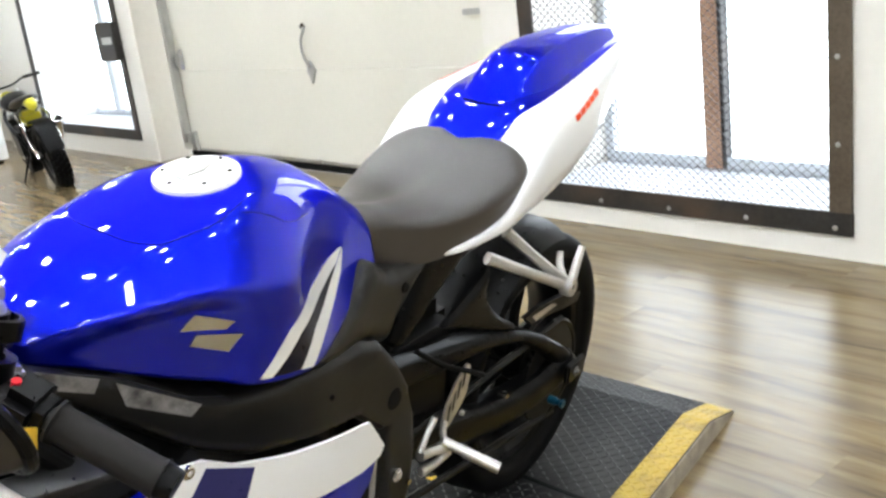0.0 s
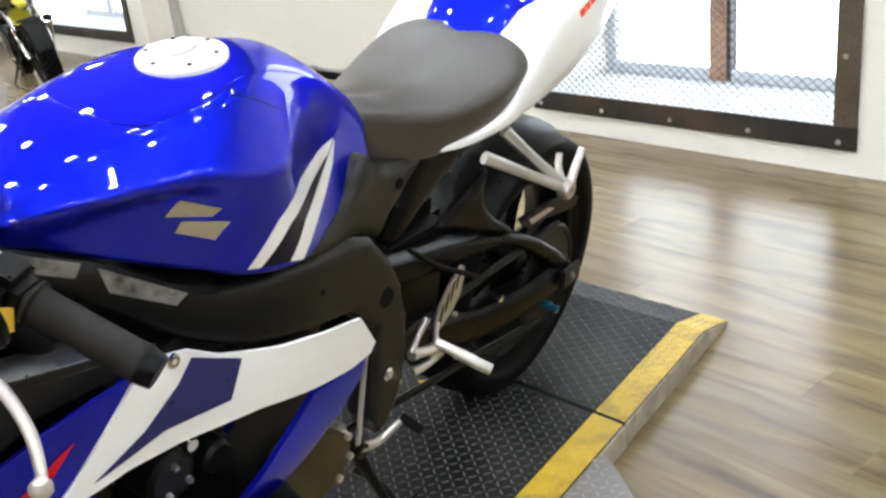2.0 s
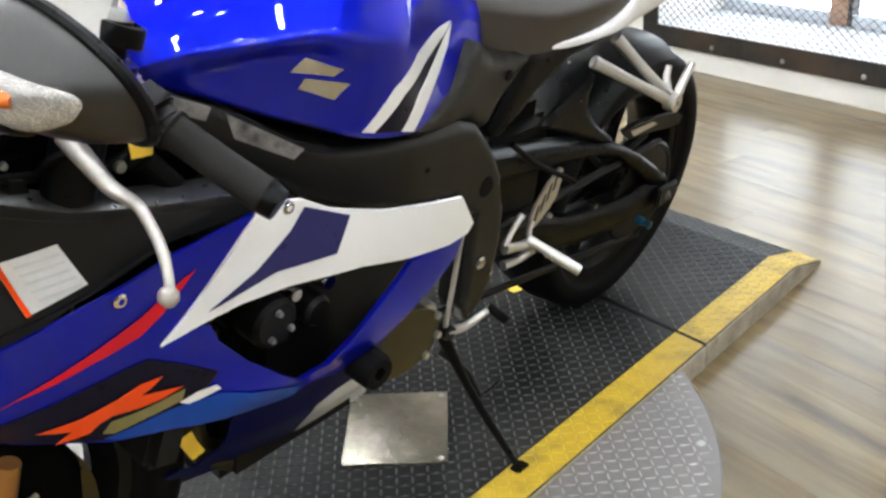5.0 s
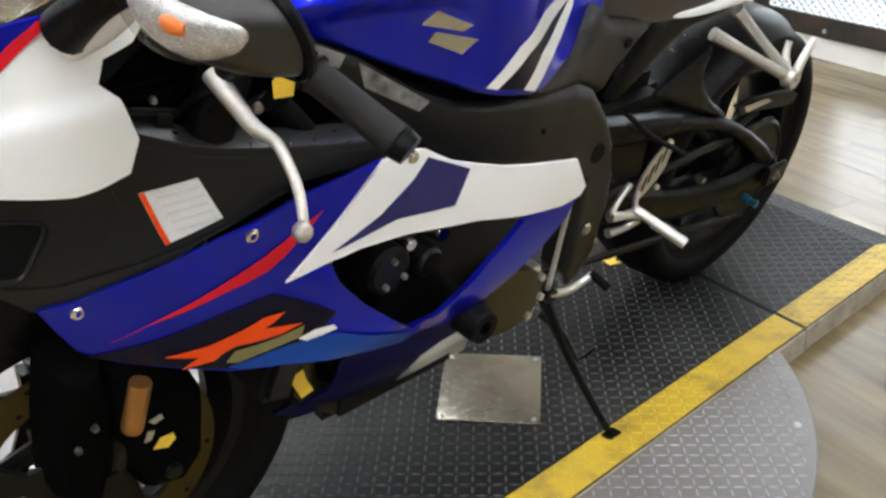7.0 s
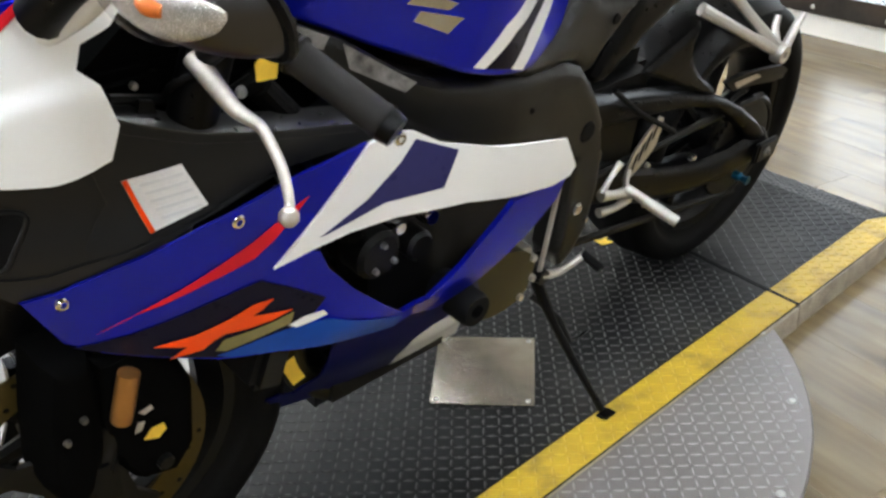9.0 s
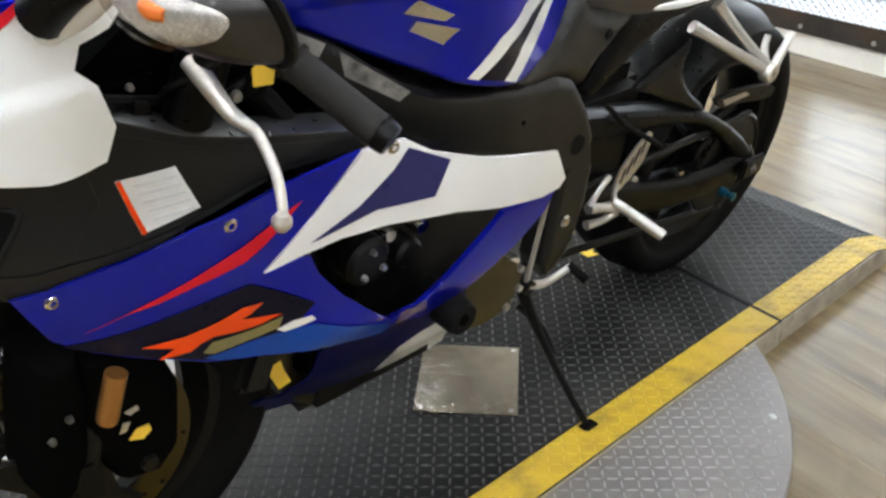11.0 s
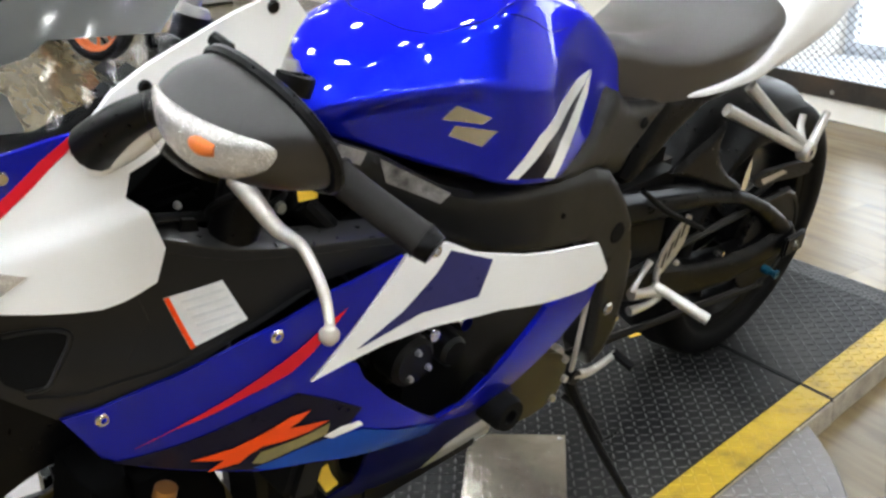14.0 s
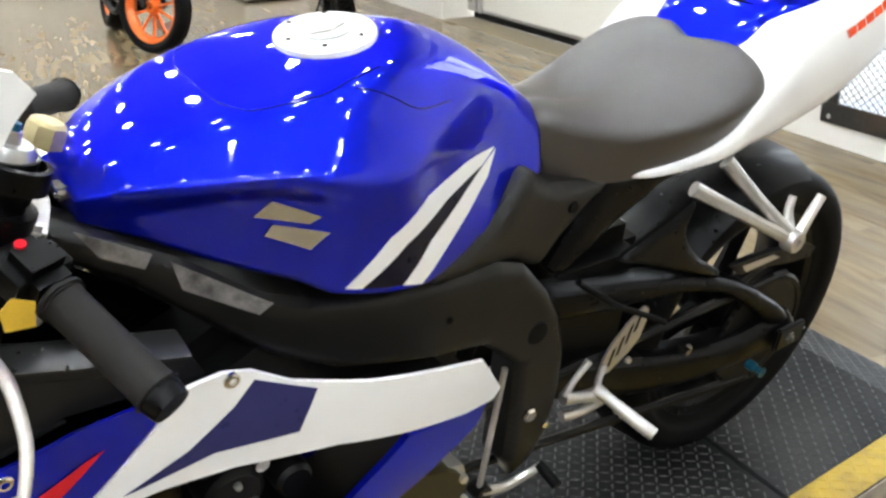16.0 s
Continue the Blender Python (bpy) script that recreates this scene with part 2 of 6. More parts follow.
AMBER = material("amber_bulb", (0.85, 0.20, 0.03), 0.35, vary=0.1)
SMOKE = clear("smoked_screen", (0.50, 0.51, 0.50), 0.12, 0.06)
GLASS = clear("window_glass", (0.92, 0.95, 0.97), 0.01)
FLUID = material("brake_fluid_pot", (0.62, 0.44, 0.14), 0.3, vary=0.08, coat=0.4)
SMOKEGREY = material("mirror_housing_black", (0.0140, 0.0118, 0.0104), 0.32, 0.0, vary=0.08, spec=0.7)
MIRROR = material("mirror_glass", (0.85, 0.85, 0.85), 0.02, 1.0, vary=0.0, rough_vary=0.0)
TURQ = material("turquoise_anodised", (0.012, 0.12, 0.22), 0.3, 0.8, vary=0.05)
ORANGEWHEEL = material("orange_wheel_paint", (0.80, 0.16, 0.02), 0.3, 0.2, vary=0.06, coat=0.6)
ACIDYELLOW = material("acid_yellow_paint", (0.62, 0.55, 0.03), 0.3, vary=0.06, coat=0.6)
CABINET = material("cabinet_white", (0.72, 0.72, 0.71), 0.45, vary=0.03, scale=3)


# ------------------------------------------------------------------ shape helpers
def cr(pts, n, closed=False):
    """Smooth curve through points, n steps for each span."""
    p = [np.array(q, float) for q in pts]
    k, out = len(p), []
    for i in range(k if closed else k - 1):
        a, b = p[i], p[(i + 1) % k]
        pa = p[(i - 1) % k] if closed or i else 2 * a - b
        nb = p[(i + 2) % k] if closed or i + 2 < k else 2 * b - a
        for j in range(n):
            t = j / n
            out.append(0.5 * (2 * a + (b - pa) * t + (2 * pa - 5 * a + 4 * b - nb) * t * t + (3 * a - pa - 3 * b + nb) * t**3))
    if not closed:
        out.append(p[-1])
    return out


def smooth(x, xs, ys):
    """A smooth monotone-ish interpolation of a table."""
    xs, ys = list(xs), list(ys)
    if x <= xs[0]:
        return ys[0]
    if x >= xs[-1]:
        return ys[-1]
    i = max(k for k in range(len(xs) - 1) if xs[k] <= x)
    h = xs[i + 1] - xs[i]
    sl = lambda k: (ys[k + 1] - ys[k - 1]) / (xs[k + 1] - xs[k - 1]) if 0 < k < len(xs) - 1 else 0.6 * (ys[min(k + 1, len(xs) - 1)] - ys[max(k - 1, 0)]) / h
    t = (x - xs[i]) / h
    return ((2 * t**3 - 3 * t**2 + 1) * ys[i] + (t**3 - 2 * t**2 + t) * h * sl(i) + (3 * t**2 - 2 * t**3) * ys[i + 1] + (t**3 - t**2) * h * sl(i + 1))


def skin(rings, closed=True, caps=True):
    """Quads between rings of equal length."""
    bm = bmesh.new()
    vs = [[bm.verts.new(p) for p in ring] for ring in rings]
    m = len(vs[0])
    for a, b in zip(vs, vs[1:]):
        for i in range(m if closed else m - 1):
            j = (i + 1) % m
            bm.faces.new((a[i], a[j], b[j], b[i]))
    if caps and closed:
        bm.faces.new(list(reversed(vs[0])))
        bm.faces.new(vs[-1])
    bmesh.ops.recalc_face_normals(bm, faces=bm.faces)
    return bm


def tube(path, radius, seg=12, fine=5):
    """A round bar along a smooth path; radius is one number or one for each point."""
    rad = radius if isinstance(radius, (list, tuple)) else [radius] * len(path)
    pts = cr([(*p, r) for p, r in zip(path, rad)], fine) if len(path) > 2 else [np.array((*p, r), float) for p, r in zip(path, rad)]
    rings, side = [], None
    for i, q in enumerate(pts):
        d = Vector(pts[min(i + 1, len(pts) - 1)][:3]) - Vector(pts[max(i - 1, 0)][:3])
        d.normalize()
        if side is None:
            side = d.orthogonal().normalized()
        side = (side - d * side.dot(d)).normalized()
        up = d.cross(side)
        c = Vector(q[:3])
        rings.append([c + float(q[3]) * (math.cos(float(a)) * side + math.sin(float(a)) * up) for a in np.linspace(0, 2 * math.pi, seg, endpoint=False)])
    return skin(rings)


def lathe(profile, centre, axis="y", seg=48):
    """Profile of (radius, along) turned about an axis; a closed ring of points."""
    rings = []
    for a in np.linspace(0, 2 * math.pi, seg, endpoint=False):
        c, s = math.cos(a), math.sin(a)
        if axis == "y":
            rings.append([(centre[0] + r * c, centre[1] + h, centre[2] + r * s) for r, h in profile])
        elif axis == "z":
            rings.append([(centre[0] + r * c, centre[1] + r * s, centre[2] + h) for r, h in profile])
        else:
            rings.append([(centre[0] + h, centre[1] + r * c, centre[2] + r * s) for r, h in profile])
    return skin(rings + [rings[0]], closed=True, caps=False)


def prism(outline, place, depth, bevel=0.0):
    """An outline of (a, b) laid out by place(a, b, h) and given a depth."""
    bm = bmesh.new()
    lo = [bm.verts.new(place(a, b, 0)) for a, b in outline]
    hi = [bm.verts.new(place(a, b, depth)) for a, b in outline]
    k = len(outline)
    bm.faces.new(lo)
    bm.faces.new(list(reversed(hi)))
    for i in range(k):
        bm.faces.new((lo[i], hi[i], hi[(i + 1) % k], lo[(i + 1) % k]))
    bmesh.ops.recalc_face_normals(bm, faces=bm.faces)
    if bevel:
        bmesh.ops.bevel(bm, geom=list(bm.edges), offset=bevel, segments=2, affect="EDGES", clamp_overlap=True)
    bmesh.ops.triangulate(bm, faces=[f for f in bm.faces if len(f.verts) > 4])
    return bm


def block(centre, size, bevel=0.004, turn=None):
    bm = bmesh.new()
    bmesh.ops.create_cube(bm, size=1)
    bmesh.ops.scale(bm, vec=size, verts=bm.verts)
    if bevel:
        bmesh.ops.bevel(bm, geom=list(bm.edges), offset=min(bevel, min(size) * 0.4), segments=2, affect="EDGES", clamp_overlap=True)
    if turn is not None:
        bmesh.ops.transform(bm, matrix=turn, verts=bm.verts)
    bmesh.ops.translate(bm, vec=centre, verts=bm.verts)
    return bm


def sheet(outline, depth_of, thick=0.003, res=0.02, rounded=0, inward=1, rim=0.0, drop=0.0):
    """A curved panel: an outline in (x, z), its y from depth_of(x, z), with a thickness; rim and drop round its border off."""
    pts = cr(outline, rounded, True) if rounded else [np.array(p, float) for p in outline]
    bm = bmesh.new()
    vs = [bm.verts.new((p[0], 0, p[1])) for p in pts]
    es = [bm.edges.new((vs[i], vs[(i + 1) % len(vs)])) for i in range(len(vs))]
    bmesh.ops.triangle_fill(bm, edges=es, use_beauty=True)
    for _ in range(7):
        long = [e for e in bm.edges if e.calc_length() > res]
        if not long:
            break
        bmesh.ops.subdivide_edges(bm, edges=long, cuts=1)
        bmesh.ops.triangulate(bm, faces=[f for f in bm.faces if len(f.verts) > 3])
        bmesh.ops.beautify_fill(bm, faces=bm.faces, edges=[e for e in bm.edges if not e.is_boundary])
    a2 = np.array([(p[0], p[1]) for p in pts])
    b2 = np.roll(a2, -1, 0)
    for v in bm.verts:
        v.co.y = depth_of(v.co.x, v.co.z)
        if rim:
            q, ab = np.array((v.co.x, v.co.z)), b2 - a2
            k = np.clip(((q - a2) * ab).sum(1) / np.maximum((ab * ab).sum(1), 1e-12), 0, 1)
            near = min(1.0, float(np.sqrt((((a2 + ab * k[:, None]) - q) ** 2).sum(1).min())) / rim)
            v.co.y += inward * drop * (1 - math.sqrt(max(0.0, 1 - (1 - near) ** 2)))
    if thick:
        edge = [e for e in bm.edges if e.is_boundary]
        twin = {v: bm.verts.new((v.co.x, v.co.y + inward * thick, v.co.z)) for v in list(bm.verts)}
        for f in list(bm.faces):
            bm.faces.new([twin[v] for v in reversed(f.verts)])
        for e in edge:
            a, b = e.verts
            bm.faces.new((a, b, twin[b], twin[a]))
    bmesh.ops.recalc_face_normals(bm, faces=bm.faces)
    return bm


def join(*parts):
    bm = parts[0]
    for other in parts[1:]:
        me = bpy.data.meshes.new("tmp")
        other.to_mesh(me)
        bm.from_mesh(me)
        other.free()
        bpy.data.meshes.remove(me)
    return bm


def part(name, bm, mat, parent=None, label="", flat=False, angle=35, m=None):
    """Links a bmesh as one mesh object under a thing or a part."""
    if m is not None:
        bmesh.ops.transform(bm, matrix=m, verts=bm.verts)
    me = bpy.data.meshes.new(name)
    bm.to_mesh(me)
    bm.free()
    me.materials.append(mat)
    if not flat:
        me.shade_smooth()
        me.set_sharp_from_angle(angle=radians(angle))
    ob = new(name, me)
    ob.parent = parent
    if label:
        tagged(ob, label)
    return ob


def thing(name, label, category, m=None, group="", kind=""):
    ob = new(name)
    ob.empty_display_size = 0.1
    if m is not None:
        ob.matrix_basis = m
    return tagged(ob, label, category, group, kind)


# ------------------------------------------------------------------ the room
# Along the window wall: x runs along it, y into the room, z up.
W = pose(2.42, -0.228, 0, 0, 0, 75.94)
S0, S1, D1, HIGH = -7.6, 10.2, 10.4, 3.15
RECESS = 0.55


def struct(name, bm, mat, label, flat=True, m=W):
    ob = part(name, bm, mat, None, "", flat)
    ob.matrix_basis = m
    return tagged(ob, label, "structure", kind="structure")


def slab(a, b, bevel=0.0):
    c, s = [(p + q) / 2 for p, q in zip(a, b)], [abs(q - p) for p, q in zip(a, b)]
    return block(c, s, bevel)


floor = struct("floor", slab((S0, -0.6, -0.12), (S1, D1, -0.006)), material("floor_joint_base", (0.20, 0.16, 0.10), 0.5), "dark joint bed under grey-brown wood-look planks")
struct("ceiling", slab((S0, -0.6, HIGH), (S1, D1, HIGH + 0.15)), CEIL, "dark painted ceiling with rows of round lamps")
WIN_R = (-0.02, 1.44, 0.13, 2.3)     # right window: s from, to, sill height, head height
WIN_L = (5.80, 7.93, 0.20, 2.3)
DOOR_S = (1.72, 5.53, 2.6)
wall = join(
    slab((S0, -RECESS, 0), (WIN_R[0], 0, HIGH)),
    slab((WIN_R[0], -RECESS, 0), (WIN_R[1], 0, WIN_R[2])),
    slab((WIN_R[0], -RECESS, WIN_R[3]), (WIN_R[1], 0, HIGH)),
    slab((WIN_R[1], -RECESS, 0), (DOOR_S[0], 0, HIGH)),
    slab((DOOR_S[0], -RECESS, DOOR_S[2]), (DOOR_S[1], 0, HIGH)),
    slab((DOOR_S[1], -RECESS, 0), (WIN_L[0], 0, HIGH)),
    slab((WIN_L[0], -RECESS, 0), (WIN_L[1], 0, WIN_L[2])),
    slab((WIN_L[0], -RECESS, WIN_L[3]), (WIN_L[1], 0, HIGH)),
    slab((WIN_L[1], -RECESS, 0), (S1, 0, HIGH)),
)
struct("wall_window_side", wall, WALL, "off-white painted wall with two barred windows and a garage door")
struct("wall_end_far", slab((S1, -0.6, 0), (S1 + 0.2, D1, HIGH)), WALL, "plain off-white painted wall")
# These two walls are unseen; their dark colour dims what the bike reflects.
struct("wall_end_near", slab((S0 - 0.2, -0.6, 0), (S0, D1, HIGH)), GREYWALL, "unseen wall, dark grey to keep reflections low")
struct("wall_back", slab((S0, D1, 0), (S1, D1 + 0.2, HIGH)), GREYWALL, "unseen wall, dark grey to keep reflections low")


def mesh_panel(s0, s1, z0, z1, d, pitch_s=0.040, pitch_z=0.0165, wide=0.0024):
    """Expanded metal: strands in a diamond net with depth."""
    bm = bmesh.new()
    rows, cols = int((z1 - z0) / pitch_z), int((s1 - s0) / pitch_s)
    for r in range(rows):
        z = z0 + r * pitch_z
        for c in range(cols * 2):
            a = s0 + c * pitch_s / 2
            up = (c + r) % 2 == 0
            za, zb = (z, z + pitch_z) if up else (z + pitch_z, z)
            p, q = Vector((a, d, za)), Vector((a + pitch_s / 2, d, zb))
            h, dy = Vector((0, 0, wide / 2)), Vector((0, wide * 0.7, 0))
            v = [bm.verts.new(x) for x in (p - h - dy, q - h - dy, q + h - dy, p + h - dy, p - h + dy, q - h + dy, q + h + dy, p + h + dy)]
            for f in ((4, 5, 6, 7), (0, 1, 5, 4), (3, 7, 6, 2)):
                bm.faces.new([v[i] for i in f])
    return bm


def window(name, s0, s1, z0, z1, label, mullions, bolts, side, strand):
    ob = thing(name, label, "window", W, kind="structure")
    b = 0.085
    for a, e, nm in (((s0 - 0.03, z0 - 0.04), (s1 + 0.03, z0 + 0.045), "bottom_angle"), ((s0 - 0.03, z1 - 0.045), (s1 + 0.03, z1 + 0.04), "top_angle")):
        part(nm, slab((a[0], 0.002, a[1]), (e[0], 0.014, e[1]), 0.002), BLACKSTEEL, ob)
    for a, e, nm in ((s0 - 0.028, s0 + b - 0.03, "side_angle"), (s1 - b + 0.03, s1 + 0.028, "side_angle")):
        part(nm, slab((a, 0.003, z0 + 0.045), (e, 0.017, z1 - 0.045), 0.002), RUSTSTEEL if side and a < s0 else BLACKSTEEL, ob)
    part("expanded_mesh", mesh_panel(s0 + 0.03, s1 - 0.03, z0 + 0.02, z1 - 0.02, -0.012, wide=strand), MESHSTEEL, ob, "dark expanded metal mesh", flat=True)
    part("sill", slab((s0 + 0.002, -RECESS + 0.012, z0 + 0.003), (s1 - 0.002, -0.03, z0 + 0.03), 0.004), SILL, ob, "worn white inner sill")
    d = -RECESS + 0.03
    for s, w, mat in mullions:
        part("mullion", slab((s - w / 2, d - 0.03, z0 + 0.032), (s + w / 2, d + 0.03, z1), 0.004), mat, ob)
    for z in (z0 + 0.05, z1 - 0.03):
        part("sash_rail", slab((s0, d - 0.02, z - 0.017), (s1, d + 0.02, z + 0.03), 0.004), SILL, ob)
    pane = part("pane", slab((s0, d - 0.004, z0), (s1, d + 0.004, z1)), GLASS, ob, "clear glass pane")
    pane.visible_shadow = False
    for s, z in bolts:
        part("bolt", lathe([(0.0001, 0.0), (0.010, 0.0), (0.010, 0.003), (0.006, 0.008), (0.0001, 0.009)], (s, 0.014, z), "y", 10), ZINC, ob)
    return ob


rb = [(0.014 + 0.352 * k, 0.118) for k in range(5)] + [(0.0, 0.118 + 0.30 * k) for k in range(1, 8)]
window("window_1", *WIN_R, "tall window behind dark expanded steel mesh in a black angle frame", [(0.835, 0.085, BRICK), (0.782, 0.02, BLACKSTEEL), (0.02, 0.08, SILL), (1.42, 0.05, SILL)], rb, True, 0.0024)
window("window_2", *WIN_L, "wide window behind fine steel mesh in a black angle frame", [(7.35, 0.12, SILL), (6.1, 0.04, SILL), (5.90, 0.035, BLACKSTEEL)], [], False, 0.0010)
lb = thing("lock_box", "dark grey steel lock box fixed to the window frame", "lock box", W)
part("box_body", slab((5.76, 0.018, 0.80), (6.10, 0.07, 1.10), 0.006), BLACKSTEEL, lb)
part("bolt_plate", slab((5.80, 0.071, 0.93), (5.98, 0.078, 0.985), 0.003), ZINC, lb, "bright zinc latch plate")
struct("backdrop", slab((S0, -3.3, -1.0), (S1 + 25, -3.28, 5.0)), DAY, "bright overcast daylight outside")

# Garage door, recessed behind the wall face
gd = thing("garage_door", "cream sectional garage door with embossed lines, closed", "garage door", W, kind="structure")
DD = -0.25
sec = [0.05, 0.665, 1.28, 1.89, 2.5]
for z0, z1 in zip(sec, sec[1:]):
    part("door_section", slab((DOOR_S[0] + 0.02, DD - 0.045, z0 + 0.002), (DOOR_S[1] - 0.05, DD, z1 - 0.002), 0.004), DOOR, gd)
part("bottom_seal", slab((DOOR_S[0] + 0.02, DD - 0.04, 0.0), (DOOR_S[1] - 0.05, DD - 0.002, 0.048), 0.008), RUBBER, gd, "black rubber bottom seal")
part("bottom_rail", slab((DOOR_S[0] + 0.02, DD + 0.0005, 0.052), (DOOR_S[1] - 0.05, DD + 0.004, 0.075), 0.001), ZINC, gd, "thin bright bottom rail")
tr = part("track", slab((5.40, DD + 0.004, 0.12), (5.44, DD + 0.07, 2.6), 0.006), ZINC, gd, "galvanised roller track")
for z in (0.11, 0.74, 1.36):
    part("hinge_bracket", prism([(0, 0), (0.09, 0.03), (0.09, 0.10), (0, 0.16)], lambda a, b, h, z=z: (5.30 + a, DD + 0.004 + h, z - 0.06 + b), 0.03, 0.004), ZINC, gd)
part("hinge_bracket", slab((1.80, DD + 0.004, 0.89), (1.93, DD + 0.05, 1.0), 0.006), ZINC, gd)
part("hinge_bracket", slab((1.90, DD + 0.02, 0.93), (2.08, DD + 0.035, 0.96), 0.004), ZINC, gd)
part("bottom_bracket", slab((5.33, DD + 0.004, 0.06), (5.48, DD + 0.05, 0.19), 0.006), ZINC, gd)
part("bottom_bracket", slab((3.60, DD + 0.004, 0.06), (3.68, DD + 0.03, 0.085), 0.004), ZINC, gd)
lat = part("latch", prism([(-0.05, 0.0), (0.0, -0.09), (0.045, 0.0), (0.0, 0.06)], lambda a, b, h: (3.565 + a, DD + 0.002 + h, 0.665 + b), 0.015, 0.003), ZINC, gd, "zinc lift handle and latch")
part("latch_handle", tube([(3.565, DD + 0.02, 0.68), (3.57, DD + 0.05, 0.76), (3.60, DD + 0.03, 0.85), (3.555, DD + 0.02, 0.93)], 0.009, 8), ZINC, lat)
part("pull_hook", tube([(3.555, DD + 0.02, 0.93), (3.56, DD + 0.03, 0.95), (3.58, DD + 0.03, 0.93)], 0.007, 8), BLACKSTEEL, lat)
struct("trim", slab((DOOR_S[1] + 0.001, DD, 0.0), (DOOR_S[1] - 0.012, -0.001, DOOR_S[2])), RETURN, "beige painted door reveal")

# Round lamps under the ceiling, in rows
lampbase = None
for i, s in enumerate(np.linspace(-6.9, 8.9, 20)):
    for j, d in enumerate(np.linspace(0.9, 9.6, 13)):
        p = W @ Vector((s, d, HIGH - 0.06))
        if lampbase is None:
            lampbase = thing("ceiling_lamp", "round white LED ceiling lamp, lit", "ceiling lamp", Matrix.Translation(p), "ceiling lamps")
            part("housing", lathe([(0.0001, 0.06), (0.070, 0.06), (0.070, 0.0), (0.064, -0.006), (0.057, 0.0), (0.0001, 0.0)], (0, 0, 0), "z", 24), CABINET, lampbase)
            part("diffuser", lathe([(0.0001, -0.004), (0.056, -0.004), (0.056, 0.0), (0.0001, 0.0)], (0, 0, 0), "z", 20), LAMP, lampbase, "glowing white diffuser")
        else:
            copy_thing(lampbase, Matrix.Translation(p))

# ------------------------------------------------------------------ the display platform
DZ = 0.052
SKEW = 0.2          # how far the cross joints lean back over the deck's width


def treads(inside, x0, x1, y0, y1, z_of, step=0.0188, long=0.0104, wide=0.0027, high=0.0016, turn=0.0):
    """Raised lozenges of tread plate, turned by a quarter from one to the next."""
    verts, faces = [], []
    ct, st = math.cos(turn), math.sin(turn)
    for i in range(int((x1 - x0) / step)):
        for j in range(int((y1 - y0) / step)):
            x, y = x0 + (i + 0.5) * step, y0 + (j + 0.5) * step
            if not inside(x, y):
                continue
            a = radians(45 if (i + j) % 2 else -45) + turn
            c, s = math.cos(a), math.sin(a)
            k = len(verts)
            for u, v, w in ((-long, 0, 0), (0, -wide, 0), (long, 0, 0), (0, wide, 0), (-long * 0.55, 0, 1), (long * 0.55, 0, 1)):
                px, py = x + u * c - v * s, y + u * s + v * c
                verts.append((px, py, z_of(px, py) + w * high))
            faces += [(k, k + 1, k + 4), (k + 1, k + 5, k + 4), (k + 1, k + 2, k + 5), (k + 2, k + 3, k + 5), (k + 3, k + 4, k + 5), (k + 3, k, k + 4)]
    me = bpy.data.meshes.new("treads")
    me.from_pydata(verts, [], faces)
    return me


def tread_part(name, me, mat, parent, label):
    me.materials.append(mat)
    ob = new(name, me)
    ob.parent = parent
    return tagged(ob, label, kind="stuff")


Y_OUT, Y_IN, Y_FAR = -0.255, -0.182, 0.43
DISC_R, DISC_C, DISC_Z = 0.7778, (-0.1717, 0.2166), 0.047
XJ, XT = 0.545, 1.155
FRONT = -1.55
plat = thing("display_platform", "low black tread-plate motorcycle platform with yellow painted edges", "platform", Matrix())
deck_top = lambda x, y: DZ
main = [(FRONT, Y_OUT), (XJ - 0.002, Y_OUT), (XJ - 0.002 + SKEW * (Y_FAR - Y_OUT), Y_FAR), (FRONT, Y_FAR)]
part("deck_plate", prism(main, lambda a, b, h: (a, b, h), DZ, 0.0015), DECK, plat, "scuffed black tread plate")
tread_part("deck_tread", treads(lambda x, y: x < XJ + SKEW * (y - Y_OUT) - 0.012 and Y_IN + 0.008 < y, -1.5, 0.7, Y_OUT, Y_FAR, deck_top), TREADWORN, plat, "raised lozenge tread")
part("edge_stripe", prism([(FRONT, Y_OUT + 0.001), (XJ - 0.003, Y_OUT + 0.001), (XJ - 0.003 + SKEW * 0.073, Y_IN), (FRONT, Y_IN)], lambda a, b, h: (a, b, DZ + h), 0.0012), YELLOW, plat, "worn yellow safety stripe")
tread_part("stripe_tread", treads(lambda x, y: x < XJ - 0.012 and Y_OUT + 0.008 < y < Y_IN - 0.004, -1.5, 0.7, Y_OUT, Y_FAR, lambda x, y: DZ + 0.001), YELLOW, plat, "yellow painted lozenge tread")

# ramp at the rear, wedge shaped
flat_end = 0.45


def ramp_z(x, y):
    t = (x - (XJ + flat_end + SKEW * (y - Y_OUT))) / (XT - XJ - flat_end)
    return DZ - max(0.0, t) * (DZ - 0.006)


def wedge(y0, y1, lift, z_low=0.0):
    rings = []
    for k in (0, 0.5, 1):
        y = y0 + (y1 - y0) * k
        sh = SKEW * (y - Y_OUT)
        xs = (XJ + 0.003 + sh, XJ + flat_end + sh, XT + sh)
        rings.append([(xs[0], y, z_low), (xs[0], y, DZ + lift), (xs[1], y, DZ + lift), (xs[2], y, 0.006 + lift), (xs[2], y, z_low)])
    return skin(rings)


